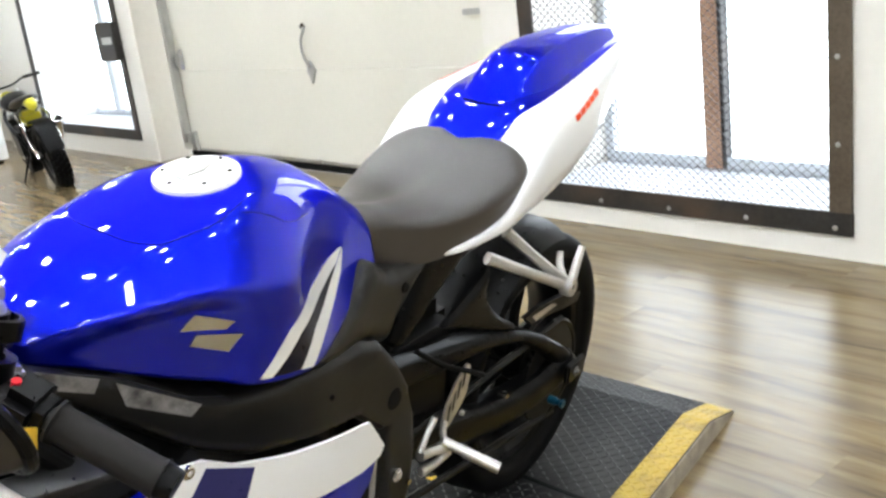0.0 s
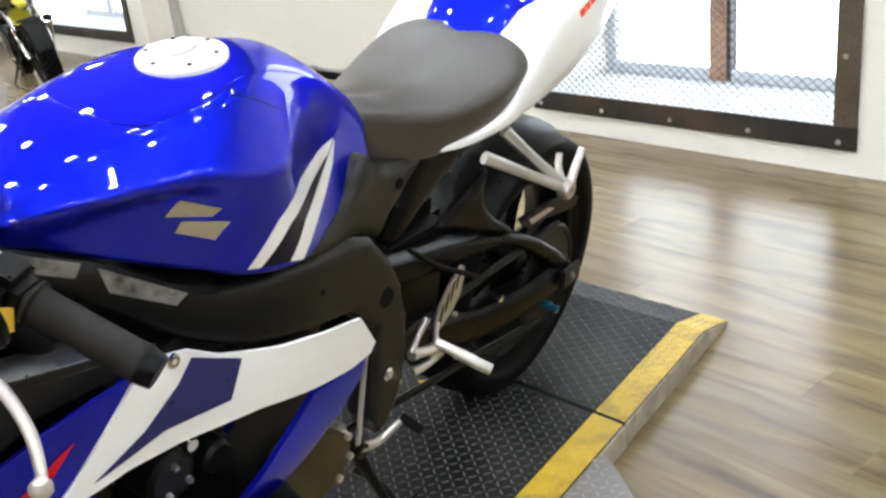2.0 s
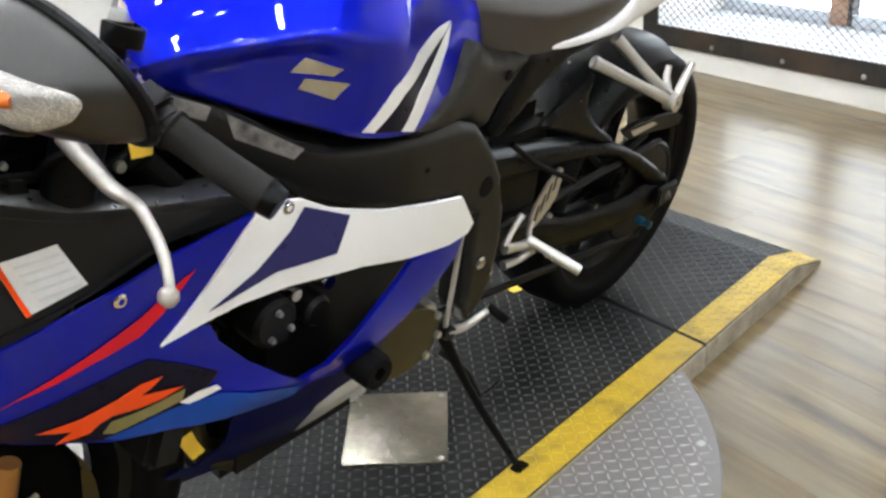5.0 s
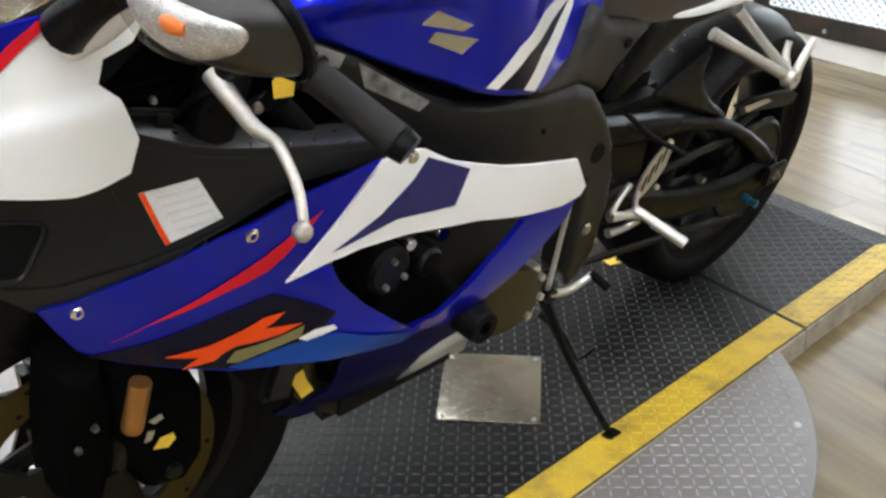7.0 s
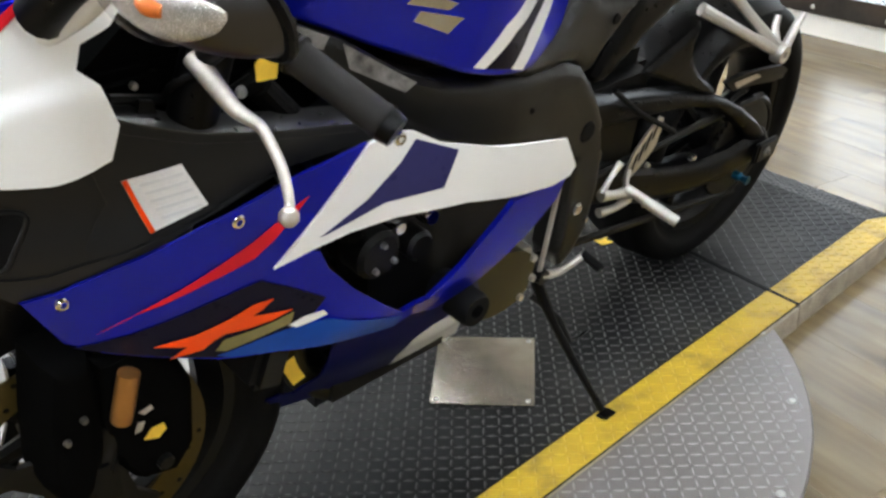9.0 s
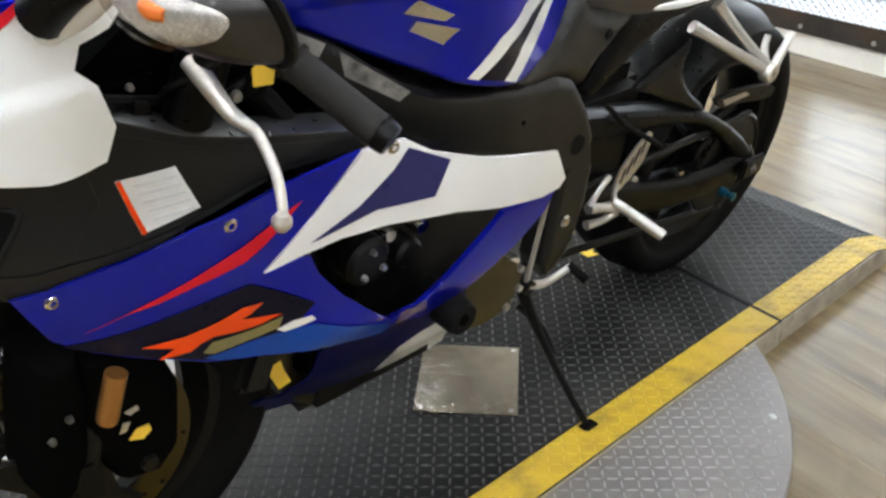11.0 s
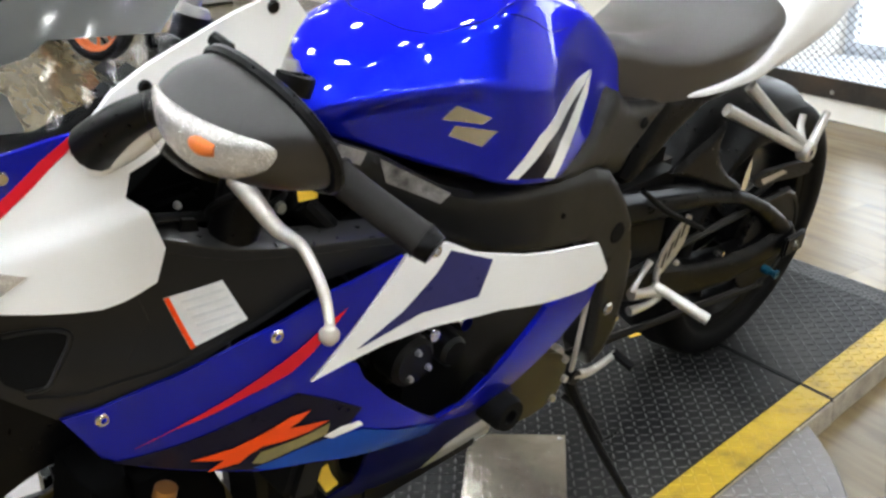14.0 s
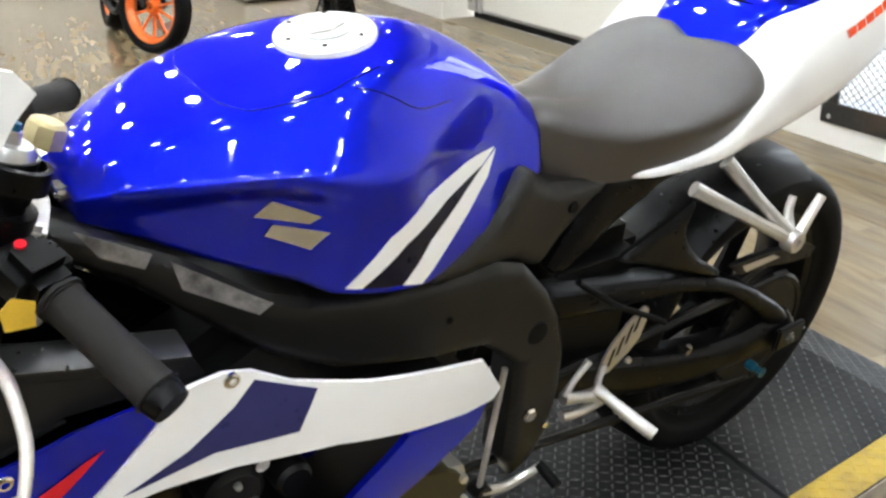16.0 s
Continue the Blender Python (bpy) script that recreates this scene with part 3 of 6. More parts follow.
ramp = thing("entry_ramp", "black tread-plate entry ramp with yellow edge, bare metal side", "ramp", Matrix())
part("ramp_plate", wedge(Y_OUT, Y_FAR, 0.0), DECK, ramp, "scuffed black tread plate", flat=True)
tread_part("ramp_tread", treads(lambda x, y: XJ + 0.012 < x - SKEW * (y - Y_OUT) < XT - 0.01 and y > Y_IN + 0.006, 0.4, 1.4, Y_OUT, Y_FAR, ramp_z), TREADWORN, ramp, "raised lozenge tread")
part("ramp_stripe", wedge(Y_OUT + 0.001, Y_IN, 0.0012, 0.004), YELLOW, ramp, "worn yellow safety stripe", flat=True)
tread_part("ramp_stripe_tread", treads(lambda x, y: XJ + 0.012 < x - SKEW * (y - Y_OUT) < XT - 0.02 and y < Y_IN - 0.004, 0.4, 1.4, Y_OUT, Y_FAR, lambda x, y: ramp_z(x, y) + 0.001), YELLOW, ramp, "yellow painted lozenge tread")
skirt_line = [(XJ + 0.004, 0.001), (XJ + 0.004, DZ - 0.002), (XJ + flat_end, DZ - 0.002), (XT - 0.004, 0.005), (XT - 0.004, 0.001)]
part("side_skirt", prism(skirt_line, lambda a, b, h: (a, Y_OUT - 0.001 - h, b), 0.003), SKIRT, ramp, "bare scuffed metal skirt", flat=True)
part("deck_skirt", prism([(FRONT, DISC_Z + 0.001), (FRONT, DZ - 0.002), (XJ - 0.004, DZ - 0.002), (XJ - 0.004, DISC_Z + 0.001)], lambda a, b, h: (a, Y_OUT - 0.001 - h, b), 0.003), SKIRT, plat, "bare scuffed metal skirt", flat=True)
part("deck_end_skirt", slab((0.40, Y_OUT - 0.0065, 0.001), (XJ - 0.004, Y_OUT - 0.0045, DZ - 0.003)), SKIRT, plat, "bare scuffed metal skirt", flat=True)
# the seam between deck and ramp
part("seam_strip", prism([(XJ - 0.004, Y_OUT), (XJ + 0.006, Y_OUT), (XJ + 0.006 + SKEW * 0.685, Y_FAR), (XJ - 0.004 + SKEW * 0.685, Y_FAR)], lambda a, b, h: (a, b, DZ - 0.004 + h), 0.0055), RUBBER, plat, "black rubber seam")

# the aluminium disc at floor level beside the deck
disc = thing("turntable_disc", "bare aluminium tread-plate disc under the platform", "turntable", Matrix())
part("disc_plate", lathe([(0.0001, 0.0), (DISC_R - 0.01, 0.0), (DISC_R - 0.01, DISC_Z - 0.012), (DISC_R, DISC_Z - 0.010), (DISC_R, DISC_Z - 0.003), (DISC_R - 0.003, DISC_Z), (0.0001, DISC_Z)], (*DISC_C, 0), "z", 128), ALU, disc)
tread_part("disc_tread", treads(lambda x, y: math.hypot(x - DISC_C[0], y - DISC_C[1]) < DISC_R - 0.015 and y < Y_OUT - 0.004, -1.0, 0.6, -0.62, Y_OUT, lambda x, y: DISC_Z, step=0.0190, long=0.0100, wide=0.0022), ALUTREAD, disc, "raised lozenge tread")
for ang in (-39, -56, -75, -90, -105):
    part("screw", lathe([(0.0001, 0.0), (0.008, 0.0), (0.006, 0.003), (0.0001, 0.0035)], (DISC_C[0] + (DISC_R - 0.03) * math.cos(radians(ang)), DISC_C[1] + (DISC_R - 0.03) * math.sin(radians(ang)), DISC_Z), "z", 10), ZINC, disc)

# bright plate let into the deck
cover = thing("cover_plate", "bright brushed steel cover plate screwed to the deck", "cover plate", Matrix())
pc = [(-0.069, -0.096), (0.097, 0.05), (-0.022, 0.192), (-0.186, 0.045)]
part("plate", prism(pc, lambda a, b, h: (a, b, DZ + 0.0018 + h), 0.003, 0.0008), BRUSHED, cover)
for px, py in pc:
    qx, qy = px + (-0.045 - px) * 0.12, py + (0.048 - py) * 0.12
    part("screw", lathe([(0.0001, 0.0), (0.005, 0.0), (0.004, 0.002), (0.0001, 0.0022)], (qx, qy, DZ + 0.0048), "z", 10), ZINC, cover)
mark = thing("paint_mark", "small orange paint mark on the deck", "paint mark", Matrix())
part("dab", prism([(0.13, 0.02), (0.165, 0.01), (0.16, 0.03), (0.18, 0.04), (0.15, 0.045), (0.14, 0.06), (0.135, 0.04)], lambda a, b, h: (0.521 + (a - .15) * .9, 0.21 + (b - .03) * .9, DZ + 0.0016 + h), 0.0008), AMBERTAG, mark)

# ------------------------------------------------------------------ the sport motorcycle
# x to the rear, y to its right, z up; it leans on its side stand.
LEANED = Matrix.Translation((0, 0.085, DZ)) @ Matrix.Rotation(radians(12), 4, "X")
bike = thing("sport_motorcycle", "blue and white sport motorcycle on its side stand", "motorcycle", LEANED)


def half(x, z):
    """The fairing's side: its y at a place of the side view."""
    w = smooth(x, [-.95, -.85, -.8, -.73, -.64, -.5, -.3, -.12, 0], [.03, .062, .088, .13, .165, .188, .208, .195, .18])
    h = smooth(z, [.08, .14, .2, .25, .32, .42, .5, .6, .72, .8], [.10, .17, .34, .50, .72, .93, 1, 1, .93, .85])
    lip = .009 * smooth(x, [-.60, -.54, -.46, -.40], [0, 1, 1, 0]) * smooth(z, [.40, .45, .50, .56], [.3, 1, .6, 0])
    return -w * h - lip


def mirrored(bm):
    bmesh.ops.scale(bm, vec=(1, -1, 1), verts=bm.verts)
    bmesh.ops.reverse_faces(bm, faces=bm.faces)
    return bm


def belly_half(x, z):
    w = smooth(x, [-.62, -.57, -.50, -.42, -.3, -.15], [.10, .125, .145, .175, .197, .19])
    return -w * smooth(z, [.08, .12, .16, .2, .25, .32, .42, .5], [.05, .13, .24, .36, .52, .75, .95, 1])


# --- side fairing panels
white_out = [(-.606, .573), (-.545, .632), (-.486, .691), (-.455, .697), (-.428, .692), (-.391, .670), (-.311, .643), (-.182, .611), (-.158, .605), (-.124, .552), (-.135, .540), (-.178, .541), (-.26, .558), (-.348, .580), (-.451, .592), (-.514, .591), (-.56, .584)]
blue_out = [(-.834, .567), (-.802, .576), (-.753, .604), (-.673, .641), (-.581, .674), (-.488, .692), (-.548, .631), (-.608, .573), (-.562, .582), (-.549, .577), (-.54, .552), (-.506, .511), (-.46, .468), (-.421, .434), (-.404, .418), (-.43, .408), (-.493, .425), (-.573, .442), (-.664, .462), (-.705, .476), (-.773, .495), (-.805, .512)]
leg_out = [(-.178, .540), (-.140, .538), (-.152, .508), (-.213, .47), (-.29, .43), (-.36, .405), (-.404, .418), (-.421, .434), (-.38, .437), (-.345, .468), (-.308, .505), (-.257, .547)]
belly_out = [(-.404, .416), (-.36, .404), (-.29, .430), (-.26, .38), (-.228, .290), (-.15, .165), (-.235, .170), (-.33, .210), (-.412, .212), (-.49, .219), (-.525, .226), (-.551, .268), (-.532, .272), (-.508, .258), (-.480, .290), (-.480, .335), (-.483, .362), (-.470, .40), (-.45, .415)]
for sgn in (1, -1):
    flip = (lambda b: b) if sgn == 1 else mirrored
    fair = part("side_fairing", flip(sheet(blue_out, half, 0.004, 0.022)), BLUE, bike, "gloss blue side fairing panel")
    wp = part("upper_fairing_panel", flip(sheet(white_out, lambda x, z: half(x, z) - 0.002, 0.005, 0.022)), WHITE, bike, "gloss white panel over the air outlet")
    part("rear_fairing_leg", flip(sheet(leg_out, lambda x, z: half(x, z) + 0.001, 0.008, 0.022)), BLUE, bike, "gloss blue strip behind the air outlet")
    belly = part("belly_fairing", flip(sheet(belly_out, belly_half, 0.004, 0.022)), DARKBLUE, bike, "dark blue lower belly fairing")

    def mark_on(name, outline, mat, parent, lift, label, rounded=0, res=0.02):
        return part(name, flip(sheet(outline, lambda x, z: half(x, z) - lift, 0.0006, res, rounded)), mat, parent, label)

    mark_on("navy_stripe", [(-.428, .684), (-.368, .656), (-.388, .613), (-.469, .617), (-.54, .600), (-.552, .598), (-.492, .627), (-.448, .661)], NAVY, wp, 0.0036, "navy stripe")
    mark_on("red_stripe", [(-.562, .652), (-.577, .645), (-.600, .631), (-.626, .615), (-.662, .595), (-.700, .572), (-.736, .551), (-.777, .523), (-.742, .546), (-.712, .558), (-.674, .576), (-.627, .594), (-.604, .611), (-.582, .632)], RED, fair, 0.0026, "tapering red stripe")
    mark_on("dark_graphic", [(-.800, .505), (-.773, .497), (-.705, .478), (-.664, .466), (-.60, .456), (-.575, .478), (-.545, .515), (-.590, .545), (-.621, .563), (-.645, .558), (-.674, .549), (-.712, .534), (-.749, .520), (-.778, .510)], DARKGRAPHIC, fair, 0.0018, "near-black fading graphic")
    mark_on("mid_blue_band", [(-0.669, 0.471), (-0.622, 0.48), (-0.58, 0.484), (-0.543, 0.484), (-0.5, 0.463), (-0.46, 0.448), (-0.425, 0.43), (-0.43, 0.412), (-0.493, 0.429), (-0.573, 0.446), (-0.655, 0.464)], SKYBLUE, fair, 0.0026, "mid-blue band")
    mark_on("orange_zigzag", [(-0.731, 0.5), (-0.69, 0.509), (-0.656, 0.523), (-0.631, 0.535), (-0.608, 0.536), (-0.621, 0.525), (-0.632, 0.519), (-0.611, 0.516), (-0.586, 0.513), (-0.61, 0.505), (-0.636, 0.503), (-0.661, 0.503), (-0.674, 0.496), (-0.684, 0.486), (-0.715, 0.48), (-0.699, 0.494), (-0.712, 0.496)], ORANGE, fair, 0.0042, "orange-red zigzag mark")
    mark_on("olive_shadow", [(-0.671, 0.48), (-0.662, 0.494), (-0.636, 0.497), (-0.61, 0.501), (-0.584, 0.508), (-0.587, 0.492), (-0.609, 0.487), (-0.635, 0.482), (-0.66, 0.476)], OLIVE, fair, 0.0034, "olive shadow of the mark")
    mark_on("white_dart", [(-0.59, 0.49), (-0.571, 0.498), (-0.549, 0.499), (-0.544, 0.492), (-0.565, 0.487), (-0.581, 0.484)], WHITE, fair, 0.0038, "small white dart")
    part("white_belly_patch", flip(sheet([(-.332, .2115), (-.352, .318), (-.329, .345), (-.29, .36), (-.245, .32), (-.21, .255), (-.155, .168), (-.235, .172)], lambda x, z: belly_half(x, z) - .0014, .0006, .02)), WHITE, belly, "white patch")
    for x, z in ((-.640, .640), (-.800, .563), (-.448, .688)):
        y = half(x, z) * 1.0
        bolt = lathe([(0.0001, 0.001), (0.0032, 0.0005), (0.0036, -0.003), (0.0062, -0.003), (0.0082, -0.0012), (0.0082, 0.002), (0.0001, 0.002)], (x, y - (0.002 if x > -.5 else 0), z), "y", 16)
        part("fairing_bolt", flip(bolt), CHROME, wp if x > -.5 else fair, "bright recessed bolt")

# --- black inner panel and warning label
inner = [(-.922, .700), (-.911, .753), (-.816, .745), (-.756, .753), (-.655, .722), (-.557, .706), (-.467, .694), (-.458, .676), (-.581, .668), (-.675, .635), (-.753, .597), (-.834, .560), (-.88, .60)]
inset = lambda x, z: min(half(x, z) + 0.010 + 0.02 * smooth(z, [.60, .66], [0, 1]) + 0.16 * max(0, z - 0.66), -0.02)
for sgn in (1, -1):
    flip = (lambda b: b) if sgn == 1 else mirrored
    ip = part("inner_fairing_panel", flip(sheet(inner, inset, 0.004, 0.022)), PANEL, bike, "matt black inner fairing panel")
    mouth = [(-.885, .655), (-.862, .657), (-.835, .658), (-.812, .656), (-.809, .646), (-.825, .621), (-.838, .603), (-.857, .601), (-.872, .612)]
    # No recess here: a black sheet on the panel gives the mouth's shade.
    part("mouth_patch", flip(sheet(mouth, lambda x, z: inset(x, z) - 0.0015, 0.0006, 0.02)), RUBBER, ip, "black patch for the shaded ram-air intake mouth")
    part("mouth_lip", flip(tube([(x, inset(x, z) - .001, z) for x, z in cr(mouth[1:8], 3)], .0030, 8)), PANEL, ip, "rounded lip of the intake mouth")
    part("raised_panel", flip(sheet([(-.742, .662), (-.748, .690), (-.752, .738), (-.655, .712), (-.557, .698), (-.476, .688), (-.50, .684), (-.60, .668), (-.685, .641), (-.738, .624), (-.772, .616), (-.758, .640)], lambda x, z: inset(x, z) - 0.0008, 0.003, 0.02)), PANEL, ip, "raised black facing")
    part("panel_ledge", flip(sheet([(-.856, .594), (-.83, .591), (-.807, .593), (-.778, .604), (-.738, .616), (-.685, .633), (-.60, .662), (-.581, .666), (-.675, .634), (-.753, .597), (-.820, .567), (-.845, .572)], lambda x, z: inset(x, z) - 0.004, 0.005, 0.012)), PANEL, ip, "black ledge along the blue edge")
for sgn in (1, -1):
    rim = [(-.80, .746), (-.756, .753), (-.705, .737), (-.655, .722), (-.605, .713), (-.557, .706), (-.51, .700), (-.467, .694)]
    rows = [[(x, sgn * (inset(x, z) + dy), z + dz) for x, z in cr(rim, 3)] for dy, dz in ((-.001, -.006), (0, .001), (.006, .004), (.035, .008), (.045, .002))]
    part("panel_flange", skin(rows, closed=False, caps=False), SATIN, bike, "satin black top edge of the inner panel")
lab = part("warning_label", sheet([(-.727, .684), (-.672, .695), (-.655, .651), (-.714, .631)], lambda x, z: inset(x, z) - 0.0026, 0.0006, 0.02), PAPER, bike, "silver-white warning label")
part("label_bar", sheet([(-.727, .684), (-.7225, .685), (-.709, .6325), (-.714, .631)], lambda x, z: inset(x, z) - 0.0036, 0.0006, 0.02), ORANGE, lab, "orange edge bar")
for k in range(5):
    x0, z0 = -.713 + 0.003 * k, .680 - 0.0085 * k
    part("print_bar", sheet([(x0, z0), (x0 + .040, z0 + .0075), (x0 + .041, z0 + .0045), (x0 + .001, z0 - .003)], lambda x, z: inset(x, z) - 0.0034, 0.0004, 0.02), INK, lab)

# --- nose
nose_line = lambda x: smooth(x, [-.96, -.888, -.839, -.781, -.75], [.785, .812, .826, .834, .825])
nose = lambda x, z: -.008 * smooth(z, [nose_line(x) - .016, nose_line(x)], [1, 0]) * smooth(x, [-.80, -.765], [1, .4]) - smooth(x, [-1.0, -.95, -.9, -.84, -.78, -.70, -.62, -.55], [.03, .075, .115, .145, .155, .14, .122, .112]) * smooth(z, [.70, .76, .82, .88, .93, .98], [1.0, 1.0, .98, .90, .84, .80])
nose_low = [(-.965, .76), (-.905, .753), (-.816, .743), (-.762, .749), (-.750, .779), (-.763, .82), (-.780, .836), (-.772, .855), (-.742, .862), (-.72, .882), (-.745, .905), (-.80, .897), (-.84, .872), (-.889, .828), (-.965, .79)]
fin_out = [(-.80, .900), (-.775, .922), (-.74, .936), (-.70, .946), (-.642, .960), (-.59, .969), (-.570, .962), (-.556, .943), (-.575, .925), (-.590, .905), (-.607, .876), (-.65, .878), (-.72, .880)]
blue_nose = [(-.965, .793), (-.889, .830), (-.84, .874), (-.803, .897), (-.83, .893), (-.874, .882), (-.965, .862)]
for sgn in (1, -1):
    flip = (lambda b: b) if sgn == 1 else mirrored
    nc = part("nose_cowl", flip(sheet(nose_low, nose, 0.004, 0.011)), WHITE, bike, "gloss white nose cowl")
    part("screen_fin", flip(sheet(fin_out, lambda x, z: nose(x, z) - 0.001, 0.005, 0.02)), WHITE, nc, "white fin beside the screen")
    part("blue_nose_panel", flip(sheet(blue_nose, lambda x, z: nose(x, z) + 0.0005, 0.004, 0.02)), BLUE, nc, "blue nose panel")
    part("red_nose_stripe", flip(sheet([(-.965, .797), (-.889, .834), (-.84, .878), (-.812, .897), (-.80, .898), (-.836, .870), (-.885, .826), (-.965, .789)], lambda x, z: nose(x, z) - 0.0018, 0.0006, 0.02)), RED, nc, "thin red stripe")
    part("headlight_edge", flip(sheet([(-.95, .798), (-.90, .795), (-.867, .786), (-.888, .768), (-.93, .757)], lambda x, z: nose(x, z) - 0.0015, 0.001, 0.02)), LENSBACK, nc, "clear headlamp lens corner")
    for x, z in ((-.597, .958), (-.745, .920), (-.868, .868)):
        part("screen_bolt", flip(lathe([(0.0001, -0.004), (0.005, -0.004), (0.0065, -0.002), (0.0065, 0.002), (0.0001, 0.002)], (x, nose(x, z) - 0.001, z), "y", 12)), PLASTIC if x > -.8 else CHROME, nc)
front = skin([[(x, y, z) for y in np.linspace(-1, 1, 9) * w] for x, z, w in ((-.985, .75, .04), (-1.0, .80, .045), (-.985, .85, .05), (-.955, .87, .07))], closed=False, caps=False)
part("nose_tip", front, WHITE, bike, "white nose tip")
rings = []
for x, z, h in cr([(-.97, .862, .012), (-.90, .874, .032), (-.84, .892, .050), (-.78, .918, .064), (-.72, .940, .076), (-.65, .956, .086), (-.592, .967, .090)], 3):
    x, z, h = float(x), float(z), float(h)
    w = -nose(x, z) - 0.004
    rings.append([(x - 0.02 * (1 - (k / 10) ** 2), w * k / 10, z + h * (1 - abs(k / 10) ** 2.2)) for k in range(-10, 11)])
screen = part("windscreen", skin(rings, closed=False, caps=False), SMOKE, bike, "smoked clear windscreen")
part("screen_trim", tube([Vector(rings[-1][k]) for k in range(0, 21, 2)], .0022, 6, 2), PLASTIC, screen, "black rear edge of the screen")
cock = [[(x, y, z + 0.02 * (1 - (y / w) ** 2)) for y in np.linspace(-w, w, 7)] for x, z, w in ((-.93, .80, .09), (-.84, .80, .12), (-.76, .80, .095), (-.70, .83, .075))]
part("dash_tray", skin(cock, closed=False, caps=False), DEEPBLACK, bike, "black dash tray inside the nose")
part("instrument_cluster", block((-.672, 0.035, .835), (0.05, 0.15, 0.055), 0.018, Matrix.Rotation(radians(-30), 4, "Y")), PLASTIC, bike, "black instrument cluster")
# Added black sheet: it darkens the gap under the dash.
part("cockpit_blackout", sheet([(-.76, .80), (-.70, .815), (-.62, .80), (-.55, .76), (-.47, .70), (-.40, .63), (-.46, .60), (-.60, .62), (-.74, .66), (-.78, .72)], lambda x, z: -.035, .004, .03), DEEPBLACK, bike, "added black sheet that keeps the gap below the dash dark")
part("fairing_stay", block((-.70, 0, .72), (0.10, 0.10, 0.10), 0.01), DEEPBLACK, bike)
part("airbox_duct", block((-.62, 0, .62), (0.22, 0.16, 0.22), 0.03), DEEPBLACK, bike, "black air duct")
part("radiator", block((-.555, 0, .47), (0.05, 0.28, 0.24), 0.01, Matrix.Rotation(radians(18), 4, "Y")), DARKMETAL, bike, "dark radiator core")

for bx, by, bz, r in ((-.688, -.06, .762, .0035), (-.61, -.07, .745, .0035), (-.58, -.08, .735, .006)):
    part("bracket_bolt", lathe([(.0001, -.006), (r, -.005), (r * 1.2, 0), (.0001, 0)], (bx, by, bz), "y", 10), ZINC, bike)
part("wiring_clip", sheet([(-.690, .752), (-.676, .748), (-.668, .715), (-.684, .70), (-.70, .71)], lambda x, z: -.075, .006, .02), DARKMETAL, bike, "dark wiring clip")
part("fairing_bracket", tube([(-.72, -.07, .76), (-.66, -.06, .74), (-.60, -.07, .73), (-.54, -.06, .74)], .006, 8), DARKMETAL, bike)

# --- mirrors with signals
for sgn in (1, -1):
    flip = (lambda b: b) if sgn == 1 else mirrored
    stem = part("mirror_stem", flip(tube([(-.800, -.145, .886), (-.796, -.160, .900), (-.788, -.186, .922), (-.772, -.218, .944)], [.021, .019, .016, .013], 14)), PLASTIC, bike, "black mirror arm")
    c0, e1, e2 = Vector((-.7135, -.2680, .9345)), Vector((.0130, -.064, -.0195)), Vector((-.0125, -.0080, .0400))
    loop = [c0 + e1 * math.copysign(abs(math.cos(a)) ** .85, math.cos(a)) + e2 * math.copysign(abs(math.sin(a)) ** .85, math.sin(a)) for a in (2 * math.pi * k / 32 for k in range(32))]
    rings = []
    for t in np.linspace(0, .985, 12):
        t, s = float(t), math.sqrt(1 - float(t) ** 2)
        cc = c0 + t * Vector((-.072, .020, -.006))
        rings.append([cc + (p - c0) * s for p in loop])
    mir = part("mirror", flip(skin(rings)), SMOKEGREY, bike, "black teardrop mirror housing")
    part("mirror_rim", flip(tube(loop + loop[:1], 0.0055, 8, 2)), PLASTIC, mir, "black mirror rim")
    part("mirror_glass", flip(skin([[c0 + Vector((.003, 0, 0)) + (p - c0) * s for p in loop] for s in (.93, .02)])), MIRROR, mir)
    bow = [(-.786, -.218, .950), (-.792, -.240, .944), (-.788, -.268, .936), (-.776, -.298, .932), (-.758, -.314, .932), (-.751, -.319, .934)]

    def shell(back, tall, deep):
        """A blunt lens: flat ovals strung along the bow."""
        out = []
        for x, y, z, r in cr([(*p, r) for p, r in zip(bow, (.010, .0165, .0195, .0185, .0115, .004))], 4):
            out.append([(float(x) + back + deep * float(r) * math.cos(a), float(y) + .35 * deep * float(r) * math.cos(a), float(z) + tall * float(r) * math.sin(a)) for a in np.linspace(0, 2 * math.pi, 20, endpoint=False)])
        return skin(out)

    sig = part("turn_signal", flip(shell(0, 1.08, .62)), LENS, mir, "clear turn signal lens")
    part("reflector", flip(shell(.006, .98, .45)), LENSBACK, sig, "silver reflector behind the lens")
    part("amber_bulb", flip(tube([(-.781, -.270, .940), (-.783, -.284, .938), (-.778, -.296, .937)], [.0050, .0074, .0052], 12)), AMBER, sig, "amber bulb behind the lens")
    part("mirror_bracket", flip(tube([(-.795, -.132, .868), (-.780, -.172, .898), (-.770, -.214, .934)], [.015, .014, .011], 14)), WHITE, stem, "white bracket under the mirror arm")
    part("screen_peg", flip(tube([(-.719, -.197, .978), (-.714, -.213, .972)], 0.006, 8)), PLASTIC, mir)

